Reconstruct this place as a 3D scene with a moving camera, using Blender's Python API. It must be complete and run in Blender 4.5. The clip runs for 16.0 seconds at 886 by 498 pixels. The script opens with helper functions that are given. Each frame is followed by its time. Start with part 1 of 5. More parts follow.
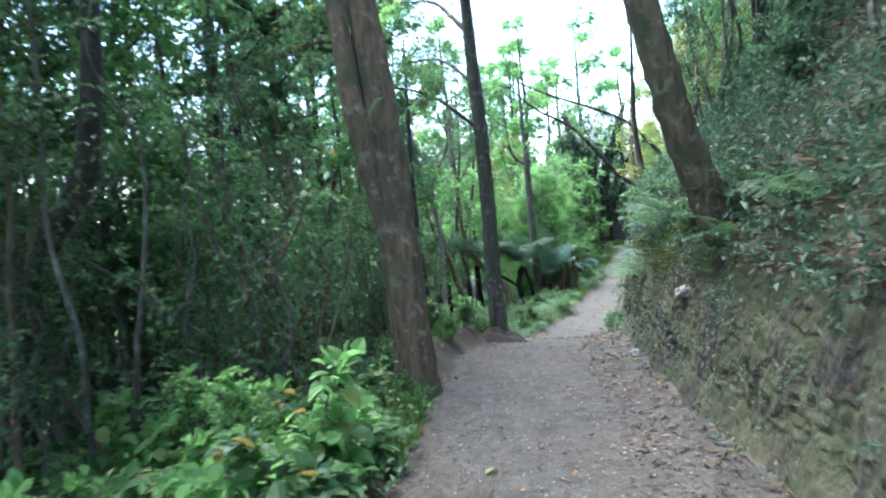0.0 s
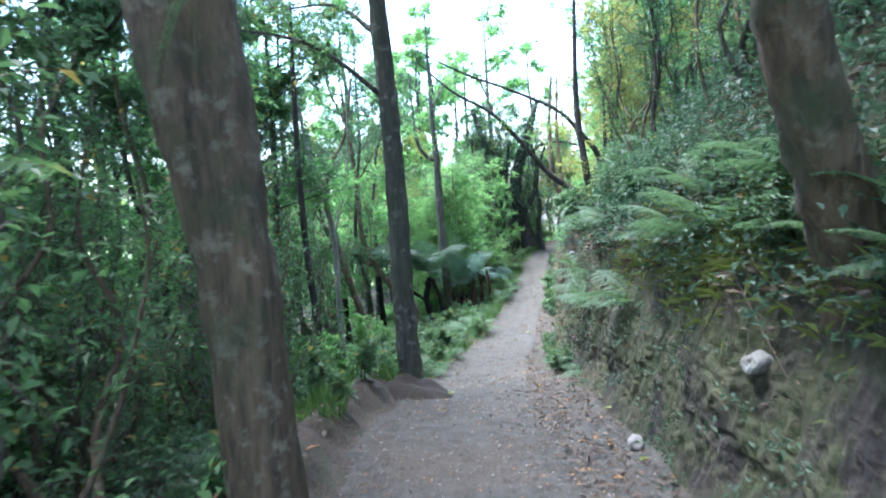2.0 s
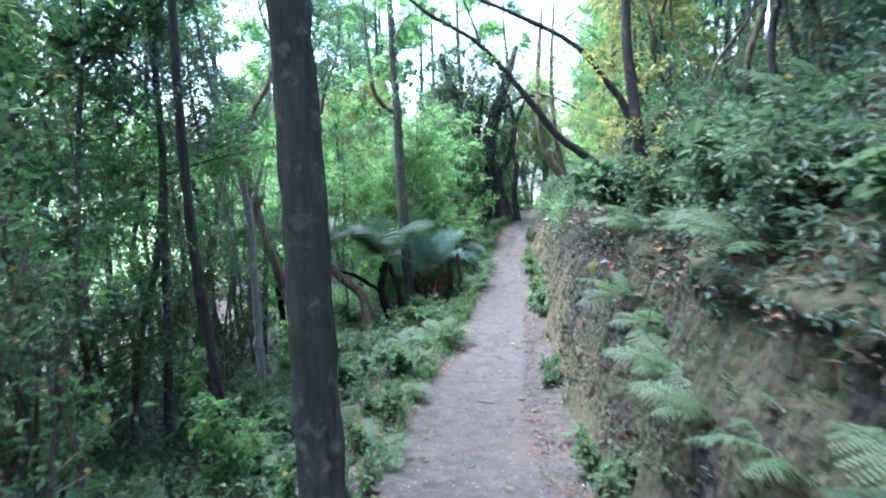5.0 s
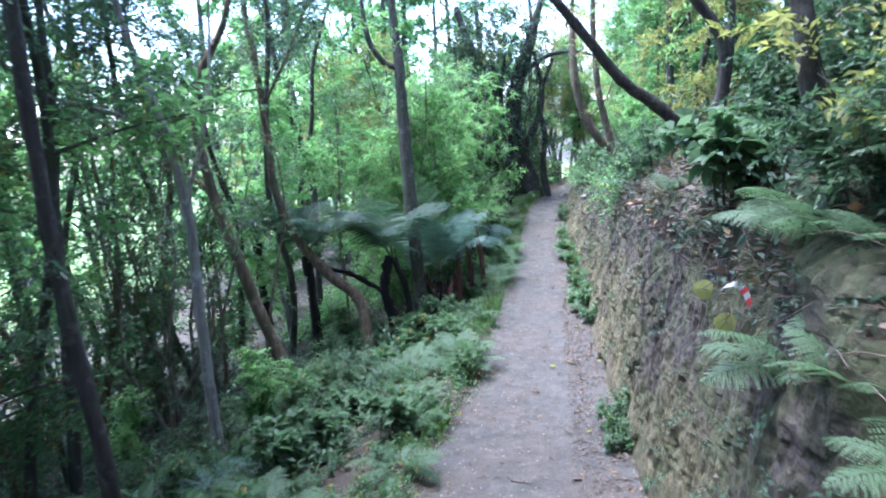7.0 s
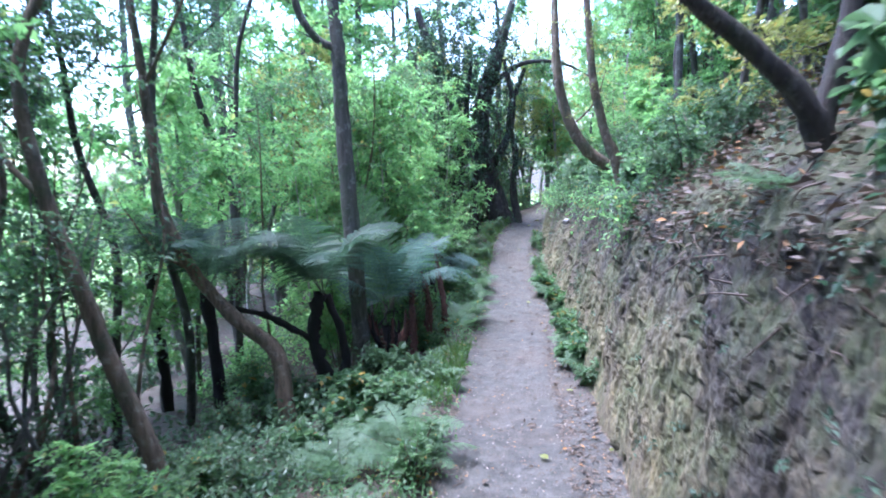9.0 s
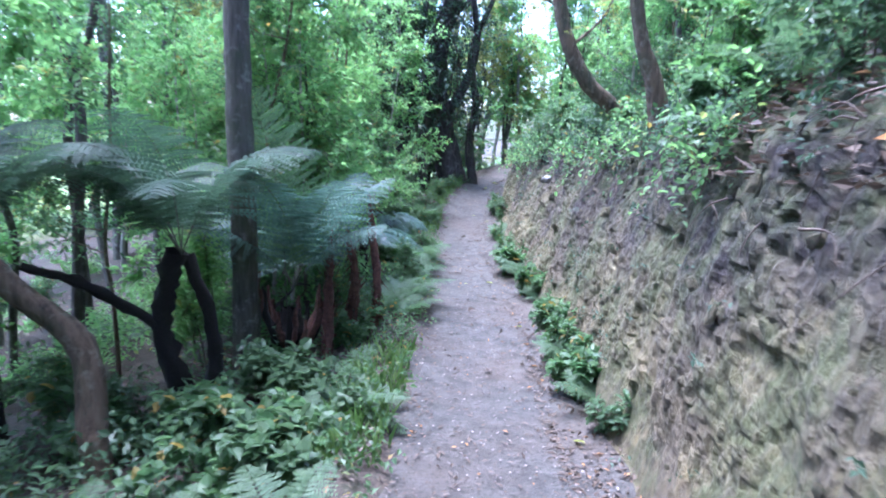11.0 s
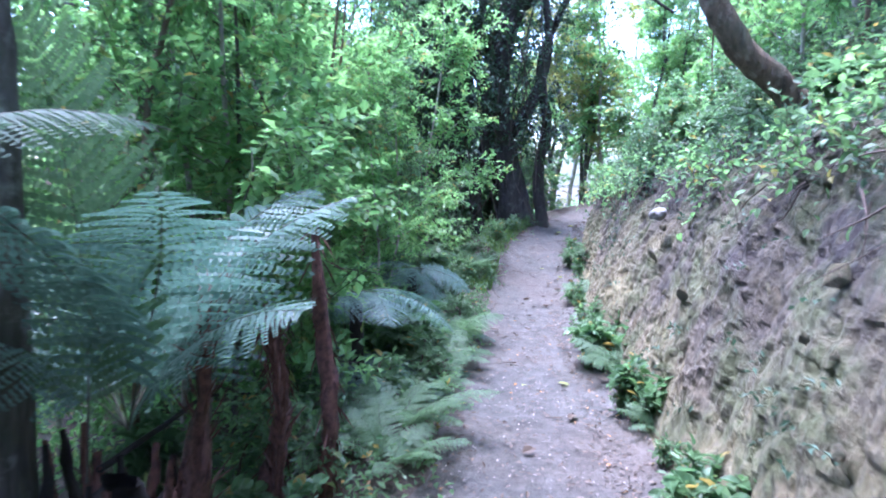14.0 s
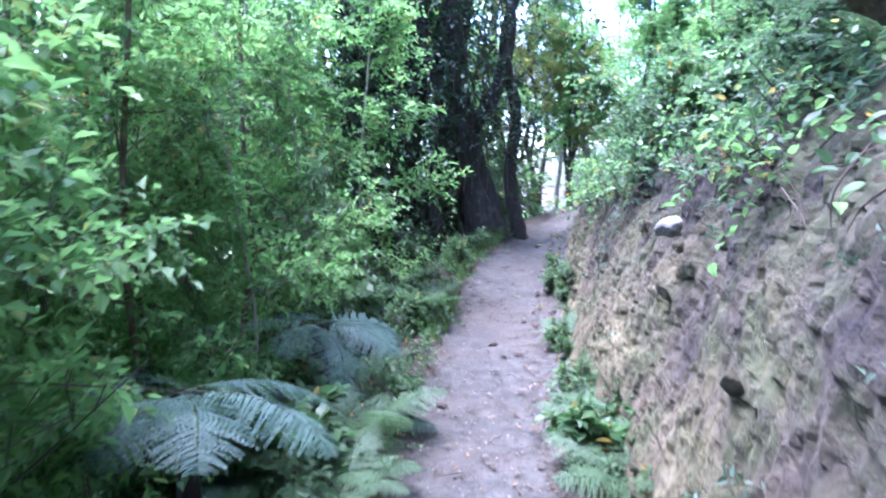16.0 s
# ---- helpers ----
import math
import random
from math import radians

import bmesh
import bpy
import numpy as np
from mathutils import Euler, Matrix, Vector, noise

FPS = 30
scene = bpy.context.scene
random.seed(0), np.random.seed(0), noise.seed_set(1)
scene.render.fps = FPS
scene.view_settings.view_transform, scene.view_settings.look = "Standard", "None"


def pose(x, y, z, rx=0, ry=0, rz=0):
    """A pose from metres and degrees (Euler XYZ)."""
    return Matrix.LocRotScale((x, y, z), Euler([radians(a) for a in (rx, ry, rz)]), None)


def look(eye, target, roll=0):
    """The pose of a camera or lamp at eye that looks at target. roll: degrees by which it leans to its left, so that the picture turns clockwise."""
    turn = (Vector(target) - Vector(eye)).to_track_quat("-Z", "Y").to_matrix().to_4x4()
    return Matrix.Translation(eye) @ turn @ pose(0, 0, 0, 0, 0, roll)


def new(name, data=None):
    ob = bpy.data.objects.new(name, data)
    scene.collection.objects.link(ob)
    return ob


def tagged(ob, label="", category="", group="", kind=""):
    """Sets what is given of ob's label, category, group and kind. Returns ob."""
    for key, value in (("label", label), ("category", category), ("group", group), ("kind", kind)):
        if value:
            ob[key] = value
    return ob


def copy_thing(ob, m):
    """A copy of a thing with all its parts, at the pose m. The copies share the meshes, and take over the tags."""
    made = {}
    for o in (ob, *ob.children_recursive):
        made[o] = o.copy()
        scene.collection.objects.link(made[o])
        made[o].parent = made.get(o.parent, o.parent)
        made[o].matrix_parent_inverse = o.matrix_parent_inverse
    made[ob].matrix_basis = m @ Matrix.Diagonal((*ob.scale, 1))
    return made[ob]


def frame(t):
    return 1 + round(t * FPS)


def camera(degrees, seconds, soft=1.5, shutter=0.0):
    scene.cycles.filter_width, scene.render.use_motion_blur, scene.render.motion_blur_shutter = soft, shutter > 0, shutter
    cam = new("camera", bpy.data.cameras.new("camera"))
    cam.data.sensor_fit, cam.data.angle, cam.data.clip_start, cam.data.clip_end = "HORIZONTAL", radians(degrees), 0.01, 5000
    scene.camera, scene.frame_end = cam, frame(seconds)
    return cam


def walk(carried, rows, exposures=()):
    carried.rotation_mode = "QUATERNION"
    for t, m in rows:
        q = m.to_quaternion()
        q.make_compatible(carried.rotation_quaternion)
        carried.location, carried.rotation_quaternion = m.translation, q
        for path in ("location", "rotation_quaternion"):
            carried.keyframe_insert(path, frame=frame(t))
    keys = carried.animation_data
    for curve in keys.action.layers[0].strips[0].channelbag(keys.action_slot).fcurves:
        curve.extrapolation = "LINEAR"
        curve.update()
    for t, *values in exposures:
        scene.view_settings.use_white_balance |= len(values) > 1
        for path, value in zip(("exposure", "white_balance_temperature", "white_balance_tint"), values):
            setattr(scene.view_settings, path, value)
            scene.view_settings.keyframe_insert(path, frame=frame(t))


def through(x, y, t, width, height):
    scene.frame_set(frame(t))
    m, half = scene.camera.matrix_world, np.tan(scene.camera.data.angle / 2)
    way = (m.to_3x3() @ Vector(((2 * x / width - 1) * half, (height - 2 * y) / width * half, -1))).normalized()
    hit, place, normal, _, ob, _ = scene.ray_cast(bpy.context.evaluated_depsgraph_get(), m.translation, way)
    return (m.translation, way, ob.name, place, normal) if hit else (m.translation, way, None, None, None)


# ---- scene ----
# camera and walk
cam = camera(65.0, 16.0, soft=1.9, shutter=0.5)
PATH = [
    (0, (0.689, -0.653, 1.133), (0.601, 1.343, 1.048), -4.1),
    (0.5, (0.619, 0.068, 1.119), (0.652, 2.064, 0.996), -3.6),
    (1, (0.665, 0.759, 1.125), (0.808, 2.748, 0.971), -4.0),
    (1.5, (0.64, 1.398, 1.128), (0.806, 3.387, 0.995), -3.5),
    (2, (0.664, 1.959, 1.149), (0.863, 3.947, 1.054), -3.1),
    (2.5, (0.714, 2.545, 1.215), (0.972, 4.524, 1.076), -2.8),
    (3, (0.709, 3.146, 1.257), (1.038, 5.106, 1.04), -2.0),
    (3.5, (0.822, 3.697, 1.254), (1.164, 5.655, 1.029), -2.4),
    (3.7, (0.892, 3.916, 1.298), (1.236, 5.873, 1.073), -2.9),
    (5.8, (1.235, 6.853, 1.405), (1.523, 8.818, 1.163), -1.0),
    (6, (1.327, 7.146, 1.375), (1.601, 9.11, 1.12), -1.4),
    (6.5, (1.468, 7.745, 1.357), (1.684, 9.713, 1.071), -2.5),
    (7, (1.574, 8.301, 1.337), (1.809, 10.265, 1.038), -3.2),
    (7.5, (1.727, 8.864, 1.265), (2.015, 10.824, 0.99), -3.7),
    (8, (1.798, 9.435, 1.136), (2.118, 11.396, 0.911), -3.4),
    (8.2, (1.855, 9.671, 1.119), (2.17, 11.634, 0.903), -3.7),
    (10.3, (2.311, 12.905, 0.63), (2.766, 14.838, 0.393), 2.1),
    (10.5, (2.371, 13.171, 0.589), (2.85, 15.095, 0.333), 2.2),
    (11, (2.549, 13.808, 0.49), (3.076, 15.713, 0.189), 2.6),
    (11.5, (2.666, 14.375, 0.428), (3.241, 16.262, 0.105), 3.2),
    (12, (2.891, 14.932, 0.352), (3.46, 16.825, 0.044), 3.5),
    (12.5, (3.145, 15.477, 0.262), (3.661, 17.392, 0.001), 3.6),
    (13, (3.407, 15.998, 0.225), (3.83, 17.94, -0.001), 3.0),
    (13.5, (3.593, 16.495, 0.221), (3.912, 18.46, 0.019), 2.2),
    (14, (3.66, 17.005, 0.213), (3.978, 18.972, 0.039), 2.5),
    (14.5, (3.861, 17.546, 0.167), (4.237, 19.501, -0.027), 2.4),
    (15, (3.992, 18.065, 0.127), (4.462, 19.989, -0.151), 2.1),
    (15.5, (4.202, 18.584, 0.209), (4.659, 20.517, -0.025), 0.8),
    (16, (4.554, 18.991, 0.267), (4.878, 20.959, 0.114), -1.4),
]
walk(cam, [(t, look(eye, target, roll)) for t, eye, target, roll in PATH], [(0.0, 3.2, 5400, 6), (3.5, 3.3, 5150, 12), (7.0, 3.2, 5000, 18), (10.5, 3.3, 4850, 25), (12.5, 3.5, 4800, 28), (16.0, 3.65, 4850, 32)])

# ---------------------------------------------------------------- sky and sun
world = bpy.data.worlds.new("world")
scene.world = world
world.use_nodes = True
wn = world.node_tree.nodes
sky = wn.new("ShaderNodeTexSky")
sky.sky_type = "NISHITA"
sky.sun_disc = False
sky.sun_elevation = radians(77)
sky.sun_rotation = radians(-60)
sky.air_density, sky.dust_density = 1.2, 3.0
wn["Background"].inputs["Strength"].default_value = 0.15
world.node_tree.links.new(sky.outputs[0], wn["Background"].inputs["Color"])
sun_data = bpy.data.lights.new("sun", "SUN")
sun_data.energy, sun_data.angle, sun_data.color = 1.2, radians(30), (1.0, 0.95, 0.86)
sun = new("sun", sun_data)
sun.matrix_world = look((-8, 24.6, 40), (0, 20, 0))


# ---------------------------------------------------------------- materials
def material(name):
    m = bpy.data.materials.new(name)
    m.use_nodes = True
    nt = m.node_tree
    return m, nt, nt.nodes["Principled BSDF"], nt.nodes["Material Output"]


def node(nt, kind, **inputs):
    n = nt.nodes.new(kind)
    for k, v in inputs.items():
        n.inputs[k.replace("_", " ")].default_value = v
    return n


def ramp(nt, fac, stops):
    r = nt.nodes.new("ShaderNodeValToRGB")
    while len(r.color_ramp.elements) < len(stops):
        r.color_ramp.elements.new(0.5)
    for e, (p, c) in zip(r.color_ramp.elements, stops):
        e.position, e.color = p, (*c, 1)
    nt.links.new(fac, r.inputs["Fac"])
    return r.outputs["Color"]


def mixed(nt, fac, a, b):
    m = nt.nodes.new("ShaderNodeMix")
    m.data_type = "RGBA"
    for sock, v in ((m.inputs[0], fac), (m.inputs[6], a), (m.inputs[7], b)):
        if isinstance(v, bpy.types.NodeSocket):
            nt.links.new(v, sock)
        else:
            sock.default_value = v if isinstance(v, float) else (*v, 1)
    return m.outputs[2]


def texture(nt, scale, detail=4.0, rough=0.55, stretch=None):
    co = nt.nodes.new("ShaderNodeTexCoord").outputs["Object"]
    if stretch:
        mp = nt.nodes.new("ShaderNodeMapping")
        mp.inputs["Scale"].default_value = stretch
        nt.links.new(co, mp.inputs["Vector"])
        co = mp.outputs["Vector"]
    n = node(nt, "ShaderNodeTexNoise", Scale=scale, Detail=detail, Roughness=rough)
    nt.links.new(co, n.inputs["Vector"])
    return n.outputs["Fac"]


def relief(nt, bsdf, height, strength=0.5, distance=0.02):
    bmp = node(nt, "ShaderNodeBump", Strength=strength, Distance=distance)
    nt.links.new(height, bmp.inputs["Height"])
    nt.links.new(bmp.outputs["Normal"], bsdf.inputs["Normal"])


def leaf_material(name, dark, mid, light, odd=None, gloss=0.42, through=0.38, odd_share=0.02):
    m, nt, bsdf, out = material(name)
    rnd = nt.nodes.new("ShaderNodeNewGeometry").outputs["Random Per Island"]
    stops = [(0.0, dark), (0.5, mid), (0.97 - odd_share, light)]
    if odd:
        stops += [(0.99 - odd_share, odd), (1.0, odd)]
    col = ramp(nt, rnd, stops)
    patch = texture(nt, 1.6, 2.0)
    col = mixed(nt, patch, col, tuple(c * 0.8 for c in mid))
    nt.links.new(col, bsdf.inputs["Base Color"])
    bsdf.inputs["Roughness"].default_value = gloss
    bsdf.inputs["Specular IOR Level"].default_value = 0.35
    tr = nt.nodes.new("ShaderNodeBsdfTranslucent")
    hue = node(nt, "ShaderNodeHueSaturation", Saturation=1.1, Value=2.0)
    nt.links.new(col, hue.inputs["Color"])
    bsdf.inputs["Coat Weight"].default_value = 0.0
    nt.links.new(hue.outputs["Color"], tr.inputs["Color"])
    mx = nt.nodes.new("ShaderNodeMixShader")
    mx.inputs["Fac"].default_value = through
    nt.links.new(bsdf.outputs[0], mx.inputs[1])
    nt.links.new(tr.outputs[0], mx.inputs[2])
    nt.links.new(mx.outputs[0], out.inputs["Surface"])
    return m


def bark_material(name, dark, mid, pale, moss=0.3, scale=9.0):
    m, nt, bsdf, out = material(name)
    grain = texture(nt, scale * 2.2, 8.0, 0.65, (1, 1, 0.16))
    blotch = texture(nt, scale * 1.1, 6.0, 0.65)
    col = ramp(nt, grain, [(0.3, dark), (0.55, mid), (0.75, tuple(0.6 * a + 0.4 * b for a, b in zip(mid, pale)))])
    lichen = ramp(nt, blotch, [(0.54, (0, 0, 0)), (0.66, (1, 1, 1))])
    col = mixed(nt, lichen, col, pale)
    mossy = ramp(nt, texture(nt, scale * 0.25, 6.0, 0.65), [(0.62 - moss * 0.35, (0, 0, 0)), (0.82 - moss * 0.3, (1, 1, 1))])
    col = mixed(nt, mossy, col, (0.045, 0.06, 0.025))
    nt.links.new(col, bsdf.inputs["Base Color"])
    bsdf.inputs["Roughness"].default_value = 0.85
    relief(nt, bsdf, grain, 1.0, 0.05)
    return m


def soil_material(name):
    m, nt, bsdf, out = material(name)
    big, mid, fine, grit = texture(nt, 0.9, 4.0), texture(nt, 6.0, 7.0, 0.7), texture(nt, 45.0, 7.0, 0.75), texture(nt, 160.0, 4.0, 0.7)
    col = ramp(nt, mid, [(0.32, (0.03, 0.026, 0.022)), (0.5, (0.064, 0.059, 0.049)), (0.7, (0.104, 0.097, 0.083))])
    col = mixed(nt, ramp(nt, big, [(0.45, (0, 0, 0)), (0.68, (0.6, 0.6, 0.6))]), col, (0.10, 0.074, 0.053))
    col = mixed(nt, ramp(nt, fine, [(0.36, (0.9, 0.9, 0.9)), (0.5, (0, 0, 0))]), col, (0.026, 0.021, 0.017))
    col = mixed(nt, ramp(nt, grit, [(0.6, (0, 0, 0)), (0.72, (0.6, 0.6, 0.6))]), col, (0.2, 0.185, 0.17))
    nt.links.new(col, bsdf.inputs["Base Color"])
    bsdf.inputs["Roughness"].default_value = 0.85
    relief(nt, bsdf, fine, 0.9, 0.02)
    return m


def clay_material(name):
    """The cut bank: yellow-grey clay below, dark root soil towards its top, moss in places."""
    m, nt, bsdf, out = material(name)
    rise = nt.nodes.new("ShaderNodeAttribute")
    rise.attribute_name = "rise"
    ahead = nt.nodes.new("ShaderNodeAttribute")
    ahead.attribute_name = "earthy"
    big, mid, fine = texture(nt, 1.1, 5.0), texture(nt, 6.0, 7.0, 0.65), texture(nt, 38.0, 7.0, 0.7)
    clay = ramp(nt, mid, [(0.3, (0.08, 0.065, 0.028)), (0.5, (0.14, 0.12, 0.056)), (0.7, (0.215, 0.188, 0.1))])
    clay = mixed(nt, ramp(nt, big, [(0.42, (0, 0, 0)), (0.62, (0.8, 0.8, 0.8))]), clay, (0.115, 0.088, 0.05))
    clay = mixed(nt, ramp(nt, fine, [(0.36, (0.7, 0.7, 0.7)), (0.5, (0, 0, 0))]), clay, (0.085, 0.063, 0.034))
    streak = texture(nt, 8.0, 5.0, 0.58, (1, 1, 0.45))
    clay = mixed(nt, ramp(nt, streak, [(0.36, (0.5, 0.5, 0.5)), (0.48, (0, 0, 0))]), clay, (0.07, 0.055, 0.035))
    clay = mixed(nt, ramp(nt, streak, [(0.58, (0, 0, 0)), (0.72, (0.7, 0.7, 0.7))]), clay, (0.25, 0.195, 0.09))
    dark = ramp(nt, mid, [(0.3, (0.009, 0.0065, 0.0055)), (0.55, (0.026, 0.02, 0.017)), (0.78, (0.07, 0.057, 0.05))])
    wob = nt.nodes.new("ShaderNodeMath")
    wob.operation = "MULTIPLY_ADD"
    nt.links.new(big, wob.inputs[0])
    wob.inputs[1].default_value = 1.5
    nt.links.new(rise.outputs["Fac"], wob.inputs[2])
    wob2 = nt.nodes.new("ShaderNodeMath")
    wob2.operation = "ADD"
    nt.links.new(wob.outputs[0], wob2.inputs[0])
    nt.links.new(ahead.outputs["Fac"], wob2.inputs[1])
    scaled = nt.nodes.new("ShaderNodeMath")
    scaled.operation = "MULTIPLY"
    scaled.inputs[1].default_value = 0.25
    nt.links.new(wob2.outputs[0], scaled.inputs[0])
    col = mixed(nt, ramp(nt, scaled.outputs[0], [(0.37, (0, 0, 0)), (0.50, (1, 1, 1))]), clay, dark)
    damp = nt.nodes.new("ShaderNodeMath")
    damp.operation = "MULTIPLY_ADD"
    nt.links.new(ahead.outputs["Fac"], damp.inputs[0])
    damp.inputs[1].default_value = 0.09
    nt.links.new(texture(nt, 2.3, 6.0, 0.65), damp.inputs[2])
    moss = ramp(nt, damp.outputs[0], [(0.49, (0, 0, 0)), (0.64, (0.8, 0.8, 0.8))])
    col = mixed(nt, moss, col, (0.06, 0.07, 0.022))
    cell = node(nt, "ShaderNodeTexVoronoi", Scale=26.0, Randomness=1.0)
    warp = node(nt, "ShaderNodeTexNoise", Scale=14.0, Detail=3.0)
    co = nt.nodes.new("ShaderNodeTexCoord").outputs["Object"]
    nt.links.new(co, warp.inputs["Vector"])
    bend = node(nt, "ShaderNodeVectorMath")
    bend.operation = "MULTIPLY_ADD"
    bend.inputs[1].default_value = (0.025, 0.025, 0.025)
    nt.links.new(warp.outputs["Color"], bend.inputs[0])
    nt.links.new(co, bend.inputs[2])
    nt.links.new(bend.outputs[0], cell.inputs["Vector"])
    tone = nt.nodes.new("ShaderNodeSeparateColor")
    nt.links.new(cell.outputs["Color"], tone.inputs[0])
    col = mixed(nt, ramp(nt, tone.outputs[0], [(0.55, (0, 0, 0)), (0.95, (0.3, 0.3, 0.3))]), col, (0.17, 0.14, 0.09))
    col = mixed(nt, ramp(nt, tone.outputs[1], [(0.6, (0, 0, 0)), (0.95, (0.4, 0.4, 0.4))]), col, (0.04, 0.032, 0.022))
    nt.links.new(col, bsdf.inputs["Base Color"])
    bsdf.inputs["Roughness"].default_value = 0.92
    rugged = nt.nodes.new("ShaderNodeMath")
    rugged.operation = "ADD"
    nt.links.new(fine, rugged.inputs[0])
    nt.links.new(texture(nt, 17.0, 6.0, 0.7, (1, 1, 0.6)), rugged.inputs[1])
    relief(nt, bsdf, rugged.outputs[0], 0.9, 0.03)
    return m


def litter_ground_material(name):
    m, nt, bsdf, out = material(name)
    mid, fine, big = texture(nt, 5.0, 6.0, 0.65), texture(nt, 45.0, 6.0, 0.7), texture(nt, 0.6, 4.0)
    col = ramp(nt, fine, [(0.3, (0.018, 0.014, 0.01)), (0.52, (0.06, 0.045, 0.032)), (0.75, (0.14, 0.105, 0.075))])
    col = mixed(nt, ramp(nt, mid, [(0.5, (0, 0, 0)), (0.7, (0.8, 0.8, 0.8))]), col, (0.035, 0.05, 0.02))
    grass = nt.nodes.new("ShaderNodeAttribute")
    grass.attribute_name = "open"
    col = mixed(nt, grass.outputs["Fac"], col, ramp(nt, mid, [(0.3, (0.10, 0.16, 0.04)), (0.7, (0.18, 0.24, 0.07))]))
    nt.links.new(col, bsdf.inputs["Base Color"])
    bsdf.inputs["Roughness"].default_value = 0.95
    relief(nt, bsdf, fine, 0.7, 0.03)
    return m


def plain_material(name, colour, rough=0.7, spread=0.25, scale=20.0, metal=0.0):
    m, nt, bsdf, out = material(name)
    lo, hi = tuple(c * (1 - spread) for c in colour), tuple(min(1, c * (1 + spread)) for c in colour)
    tex = texture(nt, scale, 6.0, 0.6)
    nt.links.new(ramp(nt, tex, [(0.3, lo), (0.7, hi)]), bsdf.inputs["Base Color"])
    bsdf.inputs["Roughness"].default_value = rough
    bsdf.inputs["Metallic"].default_value = metal
    relief(nt, bsdf, tex, 0.4, 0.01)
    return m


MAT = dict(
    soil=soil_material("path_soil"), clay=clay_material("bank_clay"), litter=litter_ground_material("forest_floor"),
    leaf=leaf_material("glossy_leaf", (0.045, 0.085, 0.039), (0.078, 0.14, 0.058), (0.123, 0.20, 0.078), (0.336, 0.20, 0.052), through=0.46),
    # lit copy of the leaf: open sky light is put into the colour
    bright=leaf_material("lit_leaf", (0.090, 0.17, 0.065), (0.146, 0.26, 0.091), (0.213, 0.34, 0.130), (0.26, 0.25, 0.08), through=0.55),
    # shaded copy of the leaf: shade under the trees is put into the colour
    deep=leaf_material("shaded_leaf", (0.04, 0.075, 0.038), (0.064, 0.112, 0.053), (0.1, 0.155, 0.073), None),
    # darker, barely translucent leaf: lets added crowns block light and keeps the ivy dark
    canopy=leaf_material("dark_opaque_leaf", (0.03, 0.055, 0.028), (0.045, 0.08, 0.038), (0.07, 0.11, 0.05), None, through=0.12),
    fern=leaf_material("fern_green", (0.056, 0.10, 0.046), (0.084, 0.14, 0.065), (0.123, 0.18, 0.091), None, gloss=0.5),
    darkfern=leaf_material("dark_fern_green", (0.028, 0.055, 0.03), (0.045, 0.08, 0.045), (0.067, 0.11, 0.065), None, gloss=0.55, through=0.3),
    chip=plain_material("pale_chip", (0.23, 0.195, 0.17), 0.8, 0.3, 40.0),
    silver=leaf_material("silvery_fern", (0.046, 0.088, 0.062), (0.072, 0.128, 0.094), (0.12, 0.185, 0.145), None, gloss=0.45, through=0.25),
    yellow=leaf_material("yellow_green_leaf", (0.134, 0.15, 0.046), (0.202, 0.22, 0.065), (0.280, 0.28, 0.104), (0.403, 0.26, 0.078), through=0.45),
    dead=leaf_material("dead_leaf", (0.035, 0.024, 0.016), (0.085, 0.06, 0.04), (0.18, 0.14, 0.105), (0.42, 0.2, 0.05), gloss=0.6, through=0.1),
    bark=bark_material("grey_brown_bark", (0.022, 0.019, 0.015), (0.085, 0.076, 0.06), (0.19, 0.185, 0.15), 0.45),
    redbark=bark_material("warm_brown_bark", (0.034, 0.023, 0.013), (0.15, 0.102, 0.06), (0.24, 0.195, 0.135), 0.4),
    darkbark=bark_material("dark_damp_bark", (0.016, 0.013, 0.011), (0.05, 0.039, 0.031), (0.1, 0.085, 0.07), 0.25),
    oldbark=bark_material("old_dark_bark", (0.010, 0.008, 0.007), (0.034, 0.026, 0.021), (0.07, 0.058, 0.048), 0.3),
    stembark=bark_material("grey_stem_bark", (0.05, 0.042, 0.033), (0.13, 0.112, 0.09), (0.24, 0.225, 0.19), 0.25),
    palebark=bark_material("pale_bark", (0.13, 0.11, 0.09), (0.30, 0.27, 0.23), (0.45, 0.43, 0.39), 0.05),
    twig=plain_material("twig", (0.075, 0.055, 0.04), 0.85),
    stipe=plain_material("dead_frond_stalk", (0.085, 0.038, 0.026), 0.9, 0.7, 30.0),
    fibre=plain_material("tree_fern_fibre", (0.010, 0.0075, 0.006), 0.95, 0.5, 50.0),
    stalk=plain_material("green_stalk", (0.032, 0.034, 0.018), 0.6),
    root=plain_material("root", (0.085, 0.062, 0.046), 0.85, 0.4, 25.0),
    palestone=plain_material("pale_stone", (0.17, 0.16, 0.145), 0.8, 0.2, 18.0),
    earth=plain_material("bare_earth", (0.024, 0.017, 0.012), 0.95, 0.5, 30.0),
    white=plain_material("white_tape", (0.55, 0.55, 0.56), 0.4, 0.06),
    red=plain_material("red_tape", (0.55, 0.05, 0.06), 0.4, 0.1),
    tuft=leaf_material("tuft_blade", (0.09, 0.12, 0.03), (0.15, 0.18, 0.05), (0.22, 0.24, 0.09), None, gloss=0.5),
    grass=leaf_material("grass_blade", (0.05, 0.10, 0.025), (0.09, 0.16, 0.04), (0.15, 0.22, 0.07), None, gloss=0.5),
)


